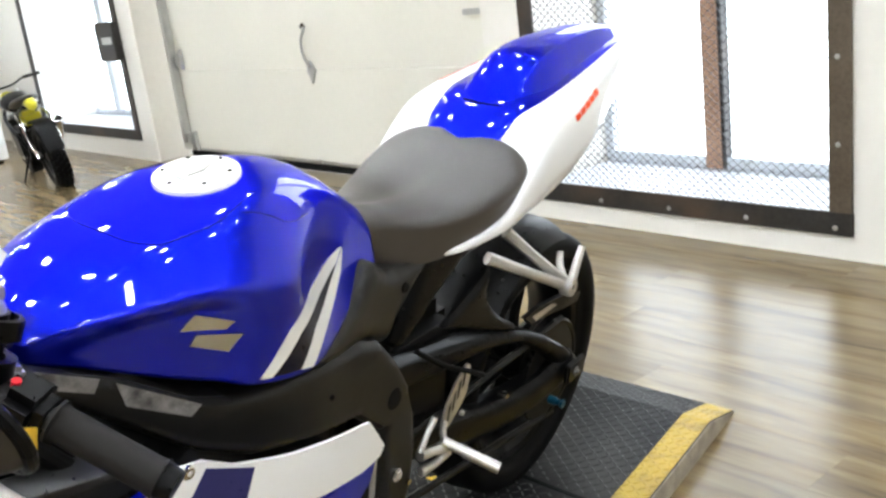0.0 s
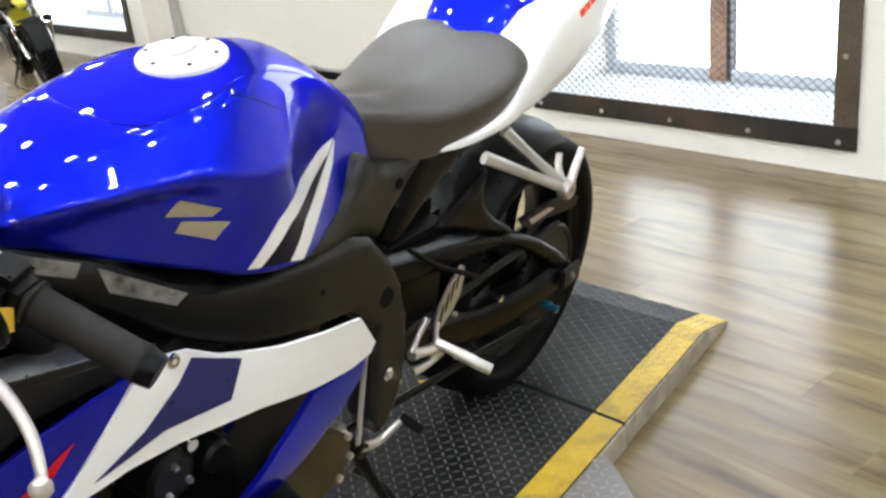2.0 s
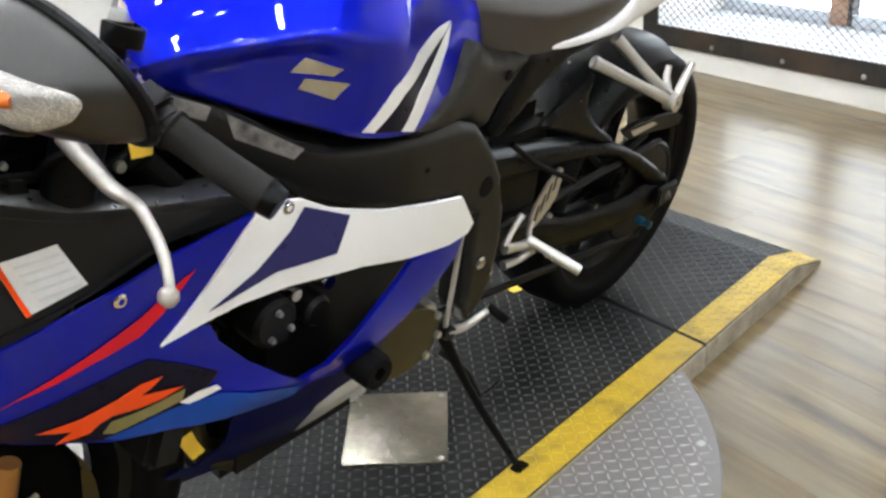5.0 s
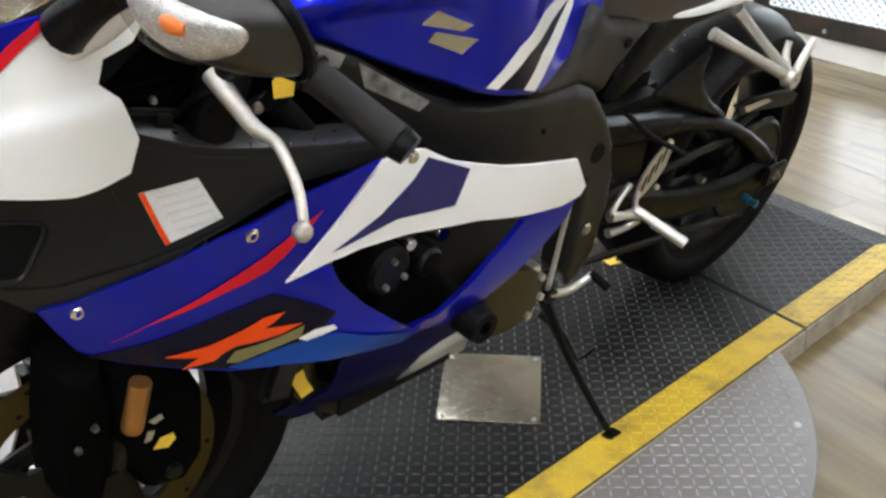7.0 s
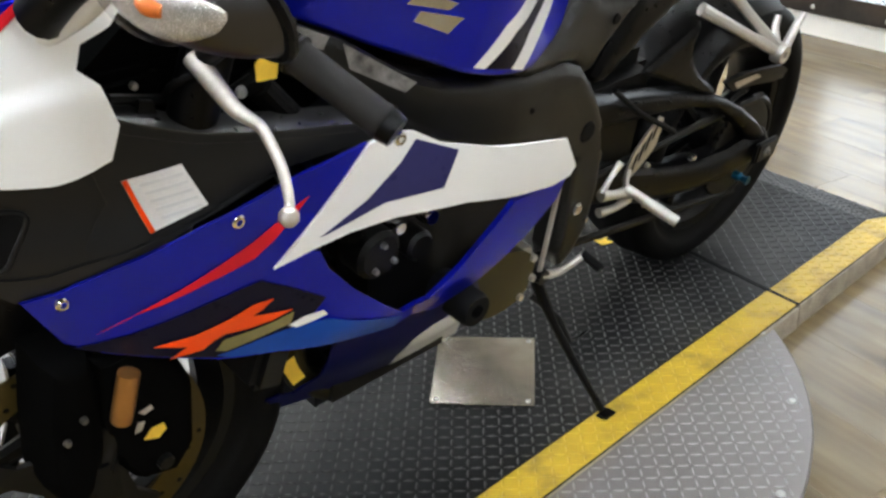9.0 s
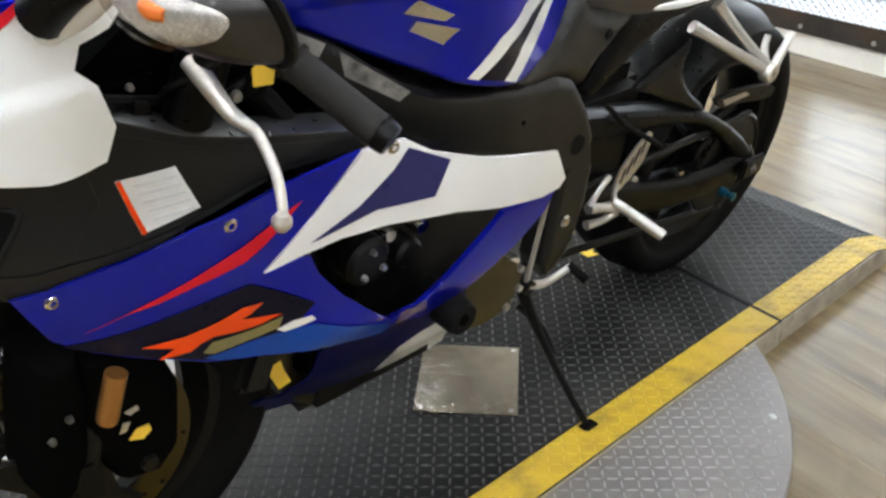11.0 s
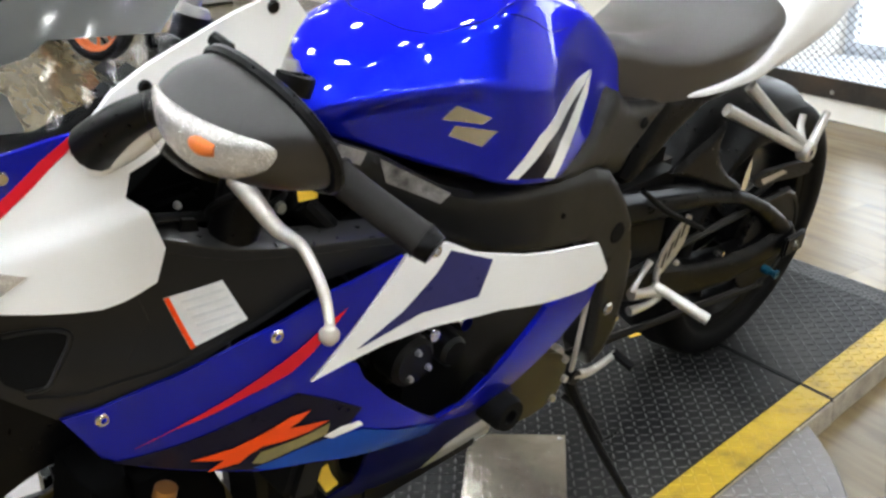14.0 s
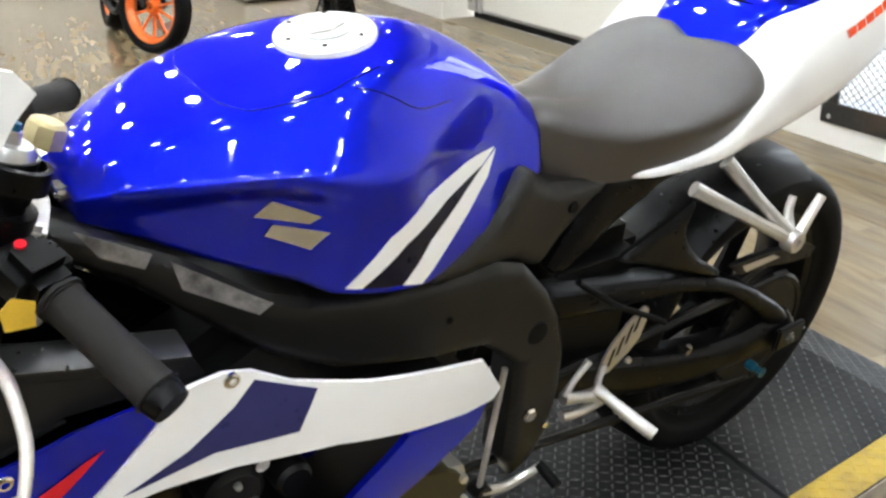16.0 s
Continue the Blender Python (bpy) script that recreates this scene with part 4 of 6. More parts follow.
# --- fuel tank
TX = (-.525, -.505, -.465, -.42, -.37, -.325, -.30, -.25, -.20, -.14, -.08, -.02, .02)
TANK_TOP = (.827, .843, .864, .882, .896, .905, .911, .921, .931, .919, .891, .850, .815)
TANK_RIDGE = ((.028, .037, .061, .080, .094, .102, .104, .098, .083, .066, .052, .038, .030), (.822, .839, .860, .879, .892, .900, .904, .910, .908, .891, .868, .838, .810))
TANK_FLANK = (4.2, 3.9, 2.4, 1.95, 1.55, 1.15, 1.0, .84, .70, .64, .70, .80, .90)          # how fast the upper facet widens below the ridge
TANK_WALL = (.045, .068, .102, .131, .152, .164, .1665, .163, .138, .107, .079, .061, .053)   # half width of the side wall
TANK_LEAN = (0, 0, 0, 0, 0, 0, 0, .02, .15, .22, .28, .30, .25)
TANK_LOW = (.800, .800, .782, .762, .742, .727, .719, .706, .694, .698, .708, .725, .735)
SCOOP = ((-.56, .812), (-.51, .829), (-.465, .842), (-.42, .851), (-.37, .853), (-.338, .844), (-.315, .829), (-.304, .811), (-.304, .784), (-.312, .758), (-.325, .735), (-.335, .66), (-.56, .66))


def in_scoop(x, z):
    """How far a place of the side view lies inside the hollow round the emblem, 0 to 1."""
    inside, near = False, 9.0
    for (x0, z0), (x1, z1) in zip(SCOOP, SCOOP[1:] + SCOOP[:1]):
        if (z0 > z) != (z1 > z) and x < (x1 - x0) * (z - z0) / (z1 - z0) + x0:
            inside = not inside
        dx, dz = x1 - x0, z1 - z0
        k = min(1, max(0, ((x - x0) * dx + (z - z0) * dz) / (dx * dx + dz * dz)))
        near = min(near, math.hypot(x0 + k * dx - x, z0 + k * dz - z))
    t = min(1, near / .032) if inside else 0
    return t * t * (3 - 2 * t)


TANK_X = np.linspace(TX[0], TX[-1], 112)


def faired(table):
    """A table's values at all stations of the tank, evened out along it."""
    v = np.array([smooth(float(x), TX, table) for x in TANK_X])
    for _ in range(45):
        v[1:-1] = .25 * v[:-2] + .5 * v[1:-1] + .25 * v[2:]
    return v


TANK_LINES = np.array([faired(t) for t in (TANK_TOP, *TANK_RIDGE, TANK_LOW, TANK_FLANK, TANK_WALL, TANK_LEAN)])


def tank_ring(k):
    """The tank's section: an arched top, a tight ridge, a sloping facet, the side wall and the hollow in it."""
    x = float(TANK_X[k])
    zt, yr, zr, zl, flank, wall, lean = (float(v) for v in TANK_LINES[:, k])
    deep = smooth(x, (-.525, -.505, -.465, -.42, -.37, -.325, -.30), (0, .004, .014, .020, .021, .013, .008))
    dense = []
    for k in range(61):
        z = zr + (zl - zr) * (k / 60) ** 1.25
        a, b = yr + flank * (zr - z), wall + lean * (.785 - z)
        h = max(.006 - abs(a - b), 0) / .006
        dense.append((min(a, b) - h * h * .0015 - deep * in_scoop(x, z), z))
    run = [0.0]
    for p, q in zip(dense, dense[1:]):
        run.append(run[-1] + math.hypot(q[0] - p[0], q[1] - p[1]))
    want = np.linspace(0, run[-1], 46)
    pts = [(yr * k / 20, zt - (zt - zr) * (k / 20) ** 1.6) for k in range(20)]
    pts += list(zip(np.interp(want, run, [p[0] for p in dense]), np.interp(want, run, [p[1] for p in dense])))
    for _ in range(2):
        mid = [(.25 * p[0] + .5 * q[0] + .25 * r[0], .25 * p[1] + .5 * q[1] + .25 * r[1]) for p, q, r in zip(pts, pts[1:], pts[2:])]
        pts = [pts[0]] + mid + [pts[-1]]
    for _ in range(9):                                          # the ridge itself is rounded off
        for k in range(13, 30):
            p, q, r = pts[k - 1], pts[k], pts[k + 1]
            pts[k] = (.25 * p[0] + .5 * q[0] + .25 * r[0], .25 * p[1] + .5 * q[1] + .25 * r[1])
    low = pts[-1]
    pts += [(.97 * low[0], low[1] - .004), (.7 * low[0], low[1] - .007), (0.0, low[1] - .008)]
    return [(x, -float(y), float(z)) for y, z in pts] + [(x, float(y), float(z)) for y, z in reversed(pts[1:-1])]


rings = [tank_ring(k) for k in range(len(TANK_X))]
tank = part("fuel_tank", skin(rings), BLUE, bike, "gloss metallic blue fuel tank", angle=80)
me_t = tank.data
from mathutils.bvhtree import BVHTree
tree = BVHTree.FromPolygons([v.co.copy() for v in me_t.vertices], [tuple(p.vertices) for p in me_t.polygons])


def on_tank(lift):
    def f(x, z):
        hit = tree.ray_cast(Vector((x, -0.6, z)), Vector((0, 1, 0)))
        if hit[0] is None:
            near = tree.find_nearest(Vector((x, -0.17, z)))
            return near[0].y - lift
        return hit[0].y - lift
    return f


part("white_slash", sheet([(-.319, .731), (-.301, .726), (-.246, .759), (-.175, .774), (-.098, .780), (-.071, .791), (-.126, .796), (-.211, .796), (-.270, .774)], on_tank(.0018), .0006, .008), WHITE, tank, "white slash")
part("white_slash", sheet([(-.249, .712), (-.220, .701), (-.177, .721), (-.128, .742), (-.088, .764), (-.069, .788), (-.104, .776), (-.152, .760), (-.204, .744)], on_tank(.0018), .0006, .008), WHITE, tank, "white slash")
part("navy_slash", sheet([(-.301, .726), (-.249, .712), (-.204, .744), (-.152, .760), (-.104, .776), (-.098, .780), (-.175, .774), (-.246, .759)], on_tank(.0012), .0005, .008), DARKGRAPHIC, tank, "dark band between the slashes")


def laid(pts, sgn):
    """Points of (x, y) dropped on to the tank's upper face."""
    out = []
    for x, y, _ in cr([(x, y, 0) for x, y in pts], 4):
        hit = tree.ray_cast(Vector((float(x), sgn * float(y), 1.2)), Vector((0, 0, -1)))
        out.append(hit[0] + Vector((0, 0, .0003)))
    return out


for sgn in (1, -1):
    part("cover_seam", tube(laid([(-.392, 0), (-.391, -.039), (-.385, -.062), (-.372, -.082), (-.339, -.092), (-.307, -.097), (-.275, -.090), (-.235, -.080)], sgn), .0007, 6, 1), DARKBLUE, tank, "fine panel seam")
    part("rear_seam", tube(laid([(-.275, -.100), (-.240, -.108), (-.206, -.109), (-.150, -.088)], sgn), .0007, 6, 1), DARKBLUE, tank, "fine panel seam")
for bar in ([(-.378, .8245), (-.3365, .8065), (-.3465, .7985), (-.3935, .8080)], [(-.3770, .7995), (-.329, .7895), (-.345, .7705), (-.3845, .7875)]):
    part("emblem_bar", sheet(bar, on_tank(.0028), .0025, .008), EMBLEM, tank, "slanted chrome emblem bar")
CAPM = Matrix.Translation((-.250, 0, .9205)) @ Matrix.Rotation(radians(-8), 4, "Y")
cap = part("filler_cap", lathe([(0.0001, .006), (.030, .006), (.033, .004), (.035, .004), (.062, .005), (.070, .002), (.072, -.012), (.0001, -.012)], (0, 0, 0), "z", 48), WHITE, tank, "white filler cap ring", m=CAPM @ Matrix.Scale(.75, 4))
part("cap_disc", lathe([(0.0001, .0095), (.031, .0095), (.034, .0075), (.034, .005), (.0001, .005)], (0, 0, 0), "z", 40), WHITE, cap, "white cap centre", m=CAPM @ Matrix.Scale(.75, 4))
part("cap_lever", prism([(-.03, -.012), (.0, -.02), (.026, -.010), (.03, .008), (.012, .004), (-.012, .004)], lambda a, b, h: (a, b, .0096 + h), .003, .001), ALLOY, cap, "grey key flap", m=CAPM @ Matrix.Scale(.75, 4))
for k in range(6):
    a = k * math.pi / 3
    part("cap_bolt", lathe([(0.0001, .002), (.004, .002), (.004, -.001), (.0001, -.001)], (.055 * math.cos(a), .055 * math.sin(a), .0055), "z", 10), CHROME, cap, m=CAPM @ Matrix.Scale(.75, 4))
part("fork_ring", lathe([(.0225, .002), (.027, .001), (.028, -.004), (.028, -.018), (.0225, -.018)], (0, 0, 0), "z", 24), PLASTIC, bike, "black ring round the fork top", m=Matrix.Translation((-.577, -.093, .890)) @ Matrix.Rotation(radians(22), 4, "Y"))
part("tank_mount", block((-.526, -.018, .818), (.022, .026, .012), .004), CHROME, tank, "bright tank mounting bolt plate")

# --- seat
SEAT = [  # x, top, half width, low height at the side
    (.018, .806, .050, .745), (.045, .806, .062, .714), (.085, .798, .080, .706), (.14, .795, .106, .708), (.20, .803, .126, .720), (.26, .820, .140, .742), (.305, .838, .140, .766), (.338, .848, .120, .79), (.352, .846, .085, .80)]
rings = []
for x, zt, w, zl in cr(SEAT, 4):
    prof = [(0, zt - .004), (.35 * w, zt), (.66 * w, zt - .004), (.88 * w, zt - .013 * min(1, (zt - zl) / .06)), (.98 * w, zt - .024 * min(1, (zt - zl) / .06)), (w, zt - .034 * min(1, (zt - zl) / .06)), (.975 * w, zt - .62 * (zt - zl)), (.94 * w, zl + .005), (.90 * w, zl), (.5 * w, zl - .004), (0, zl - .004)]
    left = cr(prof, 3)
    rings.append([(x + .017 * math.cos(min(1, y / .085) * math.pi) * max(0, (x - .24) / .08) * -1, -y, z) for y, z in left] + [(x + .017 * math.cos(min(1, y / .085) * math.pi) * max(0, (x - .24) / .08) * -1, y, z) for y, z in reversed(left[1:-1])])
seat = part("seat", skin(rings), SEATVINYL, bike, "worn dark grey-brown vinyl rider seat", angle=60)

# --- tail
TAIL = [  # x, top, half width, low
    (.115, .716, .088, .710), (.17, .729, .126, .712), (.24, .748, .148, .722), (.285, .772, .156, .730), (.32, .812, .158, .738), (.345, .838, .160, .743), (.37, .861, .161, .748), (.40, .882, .161, .754), (.45, .897, .160, .766), (.50, .906, .157, .778), (.60, .923, .142, .806), (.70, .936, .118, .84), (.80, .948, .090, .88), (.88, .948, .058, .912), (.93, .940, .028, .928)]
rings = []
for x, zt, w, zl in cr(TAIL, 4):
    prof = [(0, zt), (.5 * w, zt - .002), (.84 * w, zt - .009), (.965 * w, zt - .26 * (zt - zl)), (w, zt - .60 * (zt - zl)), (.95 * w, zl), (.55 * w, zl - .004), (0, zl - .004)]
    left = cr(prof, 3)
    rings.append([(x, -y, z) for y, z in left] + [(x, y, z) for y, z in reversed(left[1:-1])])
tail = part("tail_cowl", skin(rings), WHITE, bike, "gloss white tail cowl", angle=50, m=Matrix.Translation((0, .010, 0)))
DECKLINE = [(.318, .826, .060), (.335, .842, .074), (.345, .850, .082), (.37, .870, .094), (.40, .889, .102), (.45, .905, .107), (.50, .913, .106), (.60, .930, .094), (.70, .943, .080), (.80, .954, .065), (.88, .955, .045), (.93, .946, .022)]
rings = []
for x, zt, w in cr(DECKLINE, 4):
    w *= smooth(x, [.40, .60], [.84, .96])
    left = cr([(0, zt), (.5 * w, zt - .001), (.85 * w, zt - .006), (w, zt - .014), (.6 * w, zt - .020), (0, zt - .020)], 3)
    rings.append([(x, -y, z) for y, z in left] + [(x, y, z) for y, z in reversed(left[1:-1])])
part("tail_deck", skin(rings), BLUE, tail, "gloss blue deck of the tail", angle=50, m=Matrix.Translation((0, .008, 0)))
HUMP = [(.400, .889, .086, .876), (.412, .897, .088, .877), (.430, .910, .090, .879), (.455, .928, .092, .881), (.485, .947, .093, .884), (.515, .961, .092, .888), (.56, .971, .088, .896), (.62, .978, .080, .906), (.69, .982, .071, .917), (.78, .981, .060, .931), (.87, .970, .042, .937), (.925, .955, .020, .938)]
rings = []
for x, zt, w, zl in cr(HUMP, 5):
    left = cr([(0, zt), (.30 * w, zt - .001), (.50 * w, zt - .06 * (zt - zl)), (.58 * w, zt - .14 * (zt - zl)), (.80 * w, zt - .56 * (zt - zl)), (.98 * w, zl + .002), (w, zl - .006), (.6 * w, zl - .010), (0, zl - .010)], 3)
    back = smooth(x, [.40, .48, .62], [.040, .030, 0])
    rings.append([(x + back * (y / w) ** 2, -y, z) for y, z in left] + [(x + back * (y / w) ** 2, y, z) for y, z in reversed(left[1:-1])])
hump = part("seat_hump", skin(rings), BLUE, tail, "raised blue single-seat hump cover", angle=50, m=Matrix.Translation((0, .006, 0)))
for sgn in (1, -1):
    part("hump_seam", tube([(.399, .006, .889), (.404, .006 + sgn * .035, .889), (.418, .006 + sgn * .062, .887), (.440, .006 + sgn * .087, .884), (.53, .006 + sgn * .092, .893), (.62, .006 + sgn * .086, .909), (.72, .006 + sgn * .072, .926)], .0022, 6, 4), RUBBER, hump, "black rubber seam")
part("hump_tab", block((.535, -.090, .900), (.016, .008, .008), .002), RUBBER, hump)
ttree = BVHTree.FromPolygons([v.co.copy() for v in tail.data.vertices], [tuple(p.vertices) for p in tail.data.polygons])


def on_tail(lift):
    def f(x, z):
        hit = ttree.ray_cast(Vector((x, -0.6, z)), Vector((0, 1, 0)))
        return (hit[0].y if hit[0] is not None else -0.12) - lift
    return f


for k in range(5):
    u = .481 + .0235 * k
    v = .8735 + .0058 * k
    part("red_mark", sheet([(u, v + .004), (u + .003, v - .006), (u + .023, v - .0015), (u + .021, v + .0085)], on_tail(.0015), .0006, .010), ORANGE, tail, "red bar in place of lettering")
    drop = [ttree.ray_cast(Vector((x, y - .06 * (x - .48), 1.2)), Vector((0, 0, -1)))[0] for x, y in ((u, .138), (u + .003, .150), (u + .023, .150), (u + .021, .138))]
    part("red_mark", skin([[p + Vector((0, 0, h)) for p in drop] for h in (.0008, .0016)]), ORANGE, tail, "red bar in place of lettering")

# --- frame, side covers, engine
spar_y = lambda x, z: smooth(x, [-.60, -.45, -.35, -.2, -.1, 0, .12], [-.055, -.11, -.14, -.137, -.125, -.115, -.11]) + 0.10 * max(0, z - smooth(x, [-.5, -.3, -.05], [.78, .67, .62]))
spar = [(-.56, .812), (-.505, .792), (-.451, .768), (-.388, .725), (-.335, .704), (-.25, .683), (-.11, .660), (-.070, .655), (-.025, .637), (.026, .580), (.060, .525), (.078, .470), (.083, .400), (.074, .322), (.045, .280), (.012, .265), (-.005, .30), (-.007, .40), (-.012, .48), (-.08, .539), (-.16, .560), (-.23, .582), (-.304, .608), (-.386, .655), (-.50, .748), (-.56, .78)]
for sgn in (1, -1):
    flip = (lambda b: b) if sgn == 1 else mirrored
    fr = part("frame_spar", flip(sheet(spar, spar_y, 0.045, 0.012, rim=.016, drop=.010)), FRAMEGREY, bike, "dark grey alloy frame spar and pivot plate")
    part("frame_hole", flip(lathe([(0.0001, -.002), (.016, -.002), (.019, .001), (.0001, .001)], (.012, spar_y(.012, .524), .524), "y", 20)), RUBBER, fr)
    part("frame_bolt", flip(lathe([(0.0001, -.008), (.009, -.008), (.012, -.005), (.012, .002), (.0001, .002)], (.022, spar_y(.022, .382), .382), "y", 6)), CHROME, fr, "bright hex bolt")
    part("small_bolt", flip(lathe([(0.0001, -.004), (.005, -.004), (.005, .002), (.0001, .002)], (.060, spar_y(.06, .34), .345), "y", 8)), CHROME, fr)
    part("rubber_plug", flip(lathe([(0.0001, -.002), (.004, -.002), (.004, .002), (.0001, .002)], (-.155, spar_y(-.155, .61), .615), "y", 8)), RUBBER, fr)
    for o in ([(-.537, .806), (-.479, .781), (-.486, .766), (-.52, .780)], [(-.465, .772), (-.379, .716), (-.392, .705), (-.457, .741)]):
        part("sticker", flip(sheet(o, lambda x, z: spar_y(x, z) - .0012, .0006, .02)), STICKER, fr, "worn peeling silver sticker")
    cover_out = [(-.215, .692), (-.14, .698), (-.08, .714), (-.035, .752), (-.012, .750), (.018, .728), (.08, .714), (.140, .711), (.118, .690), (.099, .676), (.049, .636), (.018, .609), (-.04, .640), (-.10, .650), (-.17, .664)]
    cov = part("side_cover", flip(sheet(cover_out, lambda x, z: smooth(x, [-.22, -.1, 0, .1, .22], [-.148, -.118, -.098, -.090, -.092]), 0.03, 0.013, 2, rim=.028, drop=.014)), SIDECOVER, bike, "matt black side cover under the seat")
    part("cover_bolt", flip(lathe([(0.0001, -.003), (.007, -.003), (.009, .0), (.0001, .002)], (.058, -.0935, .688), "y", 12)), RUBBER, cov)
    under = [(.128, .706), (.17, .708), (.25, .714), (.32, .728), (.40, .745), (.50, .772), (.60, .80), (.56, .77), (.46, .72), (.38, .685), (.30, .672), (.25, .668), (.163, .628), (.087, .575), (.053, .590), (.095, .655)]
    part("undertail_panel", flip(sheet(under, lambda x, z: -.084, 0.02, 0.015, 2, rim=.022, drop=.012)), PLASTIC, bike, "black undertail panel")
    # passenger peg bracket
    br = part("passenger_peg_bracket", flip(tube([(.305, -.088, .652), (.375, -.135, .614), (.445, -.178, .577)], [.0115, .0095, .011], 10)), ALLOY, bike, "silver cast passenger peg bracket")
    part("bracket_arm", flip(tube([(.365, -.088, .682), (.405, -.133, .63), (.447, -.178, .580)], [.0115, .0095, .011], 10)), ALLOY, br)
    part("bracket_eye", flip(lathe([(0.006, -.012), (.016, -.012), (.018, -.008), (.018, .008), (.006, .008)], (.445, -.178, .577), "y", 16)), ALLOY, br)
    part("passenger_peg", flip(tube([(.452, -.182, .586), (.468, -.18, .612), (.489, -.178, .640)], [.009, .008, .007], 8)), ALLOY, br, "folded silver peg")
    part("passenger_peg_hanger", flip(tube([(.455, -.165, .584), (.462, -.150, .606), (.470, -.145, .628)], [.008, .007, .006], 8)), ALLOY, br)
    # engine side and crash slider
    part("crash_slider", flip(lathe([(0.011, -.215), (.023, -.215), (.026, -.208), (.026, -.14), (.011, -.14), (.011, -.195)], (-.307, 0, .394), "y", 24)), RUBBER, bike, "round black rubber crash slider")
part("engine_block", block((-.28, 0, .42), (.36, .24, .30), .04), DARKMETAL, bike, "dark engine cases")
part("cylinder_head", block((-.40, 0, .58), (.20, .25, .20), .03, Matrix.Rotation(radians(-25), 4, "Y")), DARKMETAL, bike, "dark cylinder head")
for x, z, r in ((-.43, .50, .035), (-.36, .485, .022), (-.40, .53, .010), (-.345, .525, .012)):
    part("engine_cap", lathe([(0.0001, -.152), (r * .8, -.152), (r, -.146), (r, -.11), (0.0001, -.11)], (x, 0, z), "y", 20), DARKMETAL if r > .015 else CHROME, bike)
part("oil_sump", block((-.33, 0, .24), (.30, .16, .16), .04), DARKMETAL, bike)
spc = part("sprocket_cover", sheet([(-.24, .405), (-.16, .395), (-.115, .365), (-.108, .33), (-.125, .295), (-.18, .285), (-.235, .30), (-.25, .35)], lambda x, z: -.155 + 1.2 * ((x + .18) ** 2 + (z - .345) ** 2), .05, .02, 3), BRONZE, bike, "bronze-toned front sprocket cover")
for x, z in ((-.118, .365), (-.112, .325), (-.135, .298)):
    part("cover_screw", lathe([(0.0001, -.004), (.006, -.004), (.006, .01), (.0001, .01)], (x, -.152, z), "y", 8), ALLOY, spc)
part("swing_lug", sheet([(-.145, .385), (-.11, .375), (-.098, .34), (-.105, .29), (-.125, .28), (-.122, .33)], lambda x, z: -.14, .03, .02), ALLOY, bike, "bare alloy engine lug")
for k, (y, r) in enumerate(((-.10, .016), (-.085, .013), (-.112, .012))):
    part("hose", tube([(-.56, y + .02, .74), (-.50, y, .66), (-.46, y - .02, .58), (-.44, y, .46)], r, 10), RUBBER, bike, "black rubber hose")

# --- foot controls
pegb = part("footpeg_bracket", join(tube([(.086, -.116, .383), (.118, -.121, .376), (.150, -.126, .372)], [.0105, .0085, .0120], 12), tube([(.092, -.115, .346), (.128, -.121, .347), (.156, -.126, .358)], [.0085, .0070, .0090], 12), tube([(.088, -.115, .386), (.105, -.114, .408), (.130, -.112, .430)], [.0065, .0050, .0062], 10), lathe([(.0001, -.012), (.009, -.012), (.0105, -.008), (.0105, .006), (.0001, .006)], (.153, -.124, .372), "y", 16)), ALLOY, bike, "silver cast footpeg bracket")
peg = part("footpeg", tube([(.140, -.124, .383), (.150, -.145, .376), (.164, -.180, .362), (.178, -.214, .349)], [.0100, .0088, .0098, .0098], 12), ALLOY, pegb, "knurled silver footpeg")
for k in range(6):
    t = .40 + .1 * k
    part("peg_ridge", lathe([(0.008, -.002), (.0106, -.002), (.0106, .002), (.008, .002)], (.143 + .035 * t, -.125 - .089 * t, .381 - .032 * t), "y", 10), ALLOY, peg)
heel_y = lambda x, z: -.099
hp = part("heel_guard", sheet([(.175, .386), (.180, .404), (.190, .425), (.215, .453), (.246, .476), (.256, .470), (.258, .452), (.250, .418), (.232, .398), (.214, .386), (.196, .374), (.182, .374)], heel_y, .004, .012), ALLOY, pegb, "silver heel guard with slots")
for k in range(4):
    x0, z0 = .188 + .0145 * k, .384 + .0165 * k
    part("slot", sheet([(x0, z0), (x0 + .006, z0 + .004), (x0 + .0125, z0 + .036), (x0 + .0065, z0 + .031)], lambda x, z: heel_y(x, z) - .0008, .0006, .02), RUBBER, hp)
part("guard_arm", tube([(.150, -.120, .380), (.165, -.108, .385), (.182, -.100, .390)], .0055, 8), ALLOY, pegb)
for bx, bz in ((.226, .390), (.374, .357)):
    part("guard_bolt", lathe([(.0001, -.006), (.0045, -.006), (.0058, 0), (.0001, 0)], (bx, -.104, bz), "y", 8), ALLOY, pegb)
part("shift_rod", tube([(-.052, -.130, .502), (-.066, -.131, .300)], .0042, 8), ALLOY, bike, "thin bright shift rod")
sl = part("shift_lever", tube([(-.064, -.131, .296), (-.035, -.134, .287), (-.008, -.135, .284), (.040, -.140, .298)], [.010, .0075, .0065, .006], 8), ALLOY, bike, "silver shift lever")
part("shift_peg", tube([(.036, -.138, .300), (.040, -.176, .289)], .0082, 10), RUBBER, sl, "black rubber toe peg")
part("lever_pivot", lathe([(0.0001, -.012), (.013, -.012), (.014, .01), (.0001, .01)], (-.062, -.128, .294), "y", 14), DARKMETAL, sl)
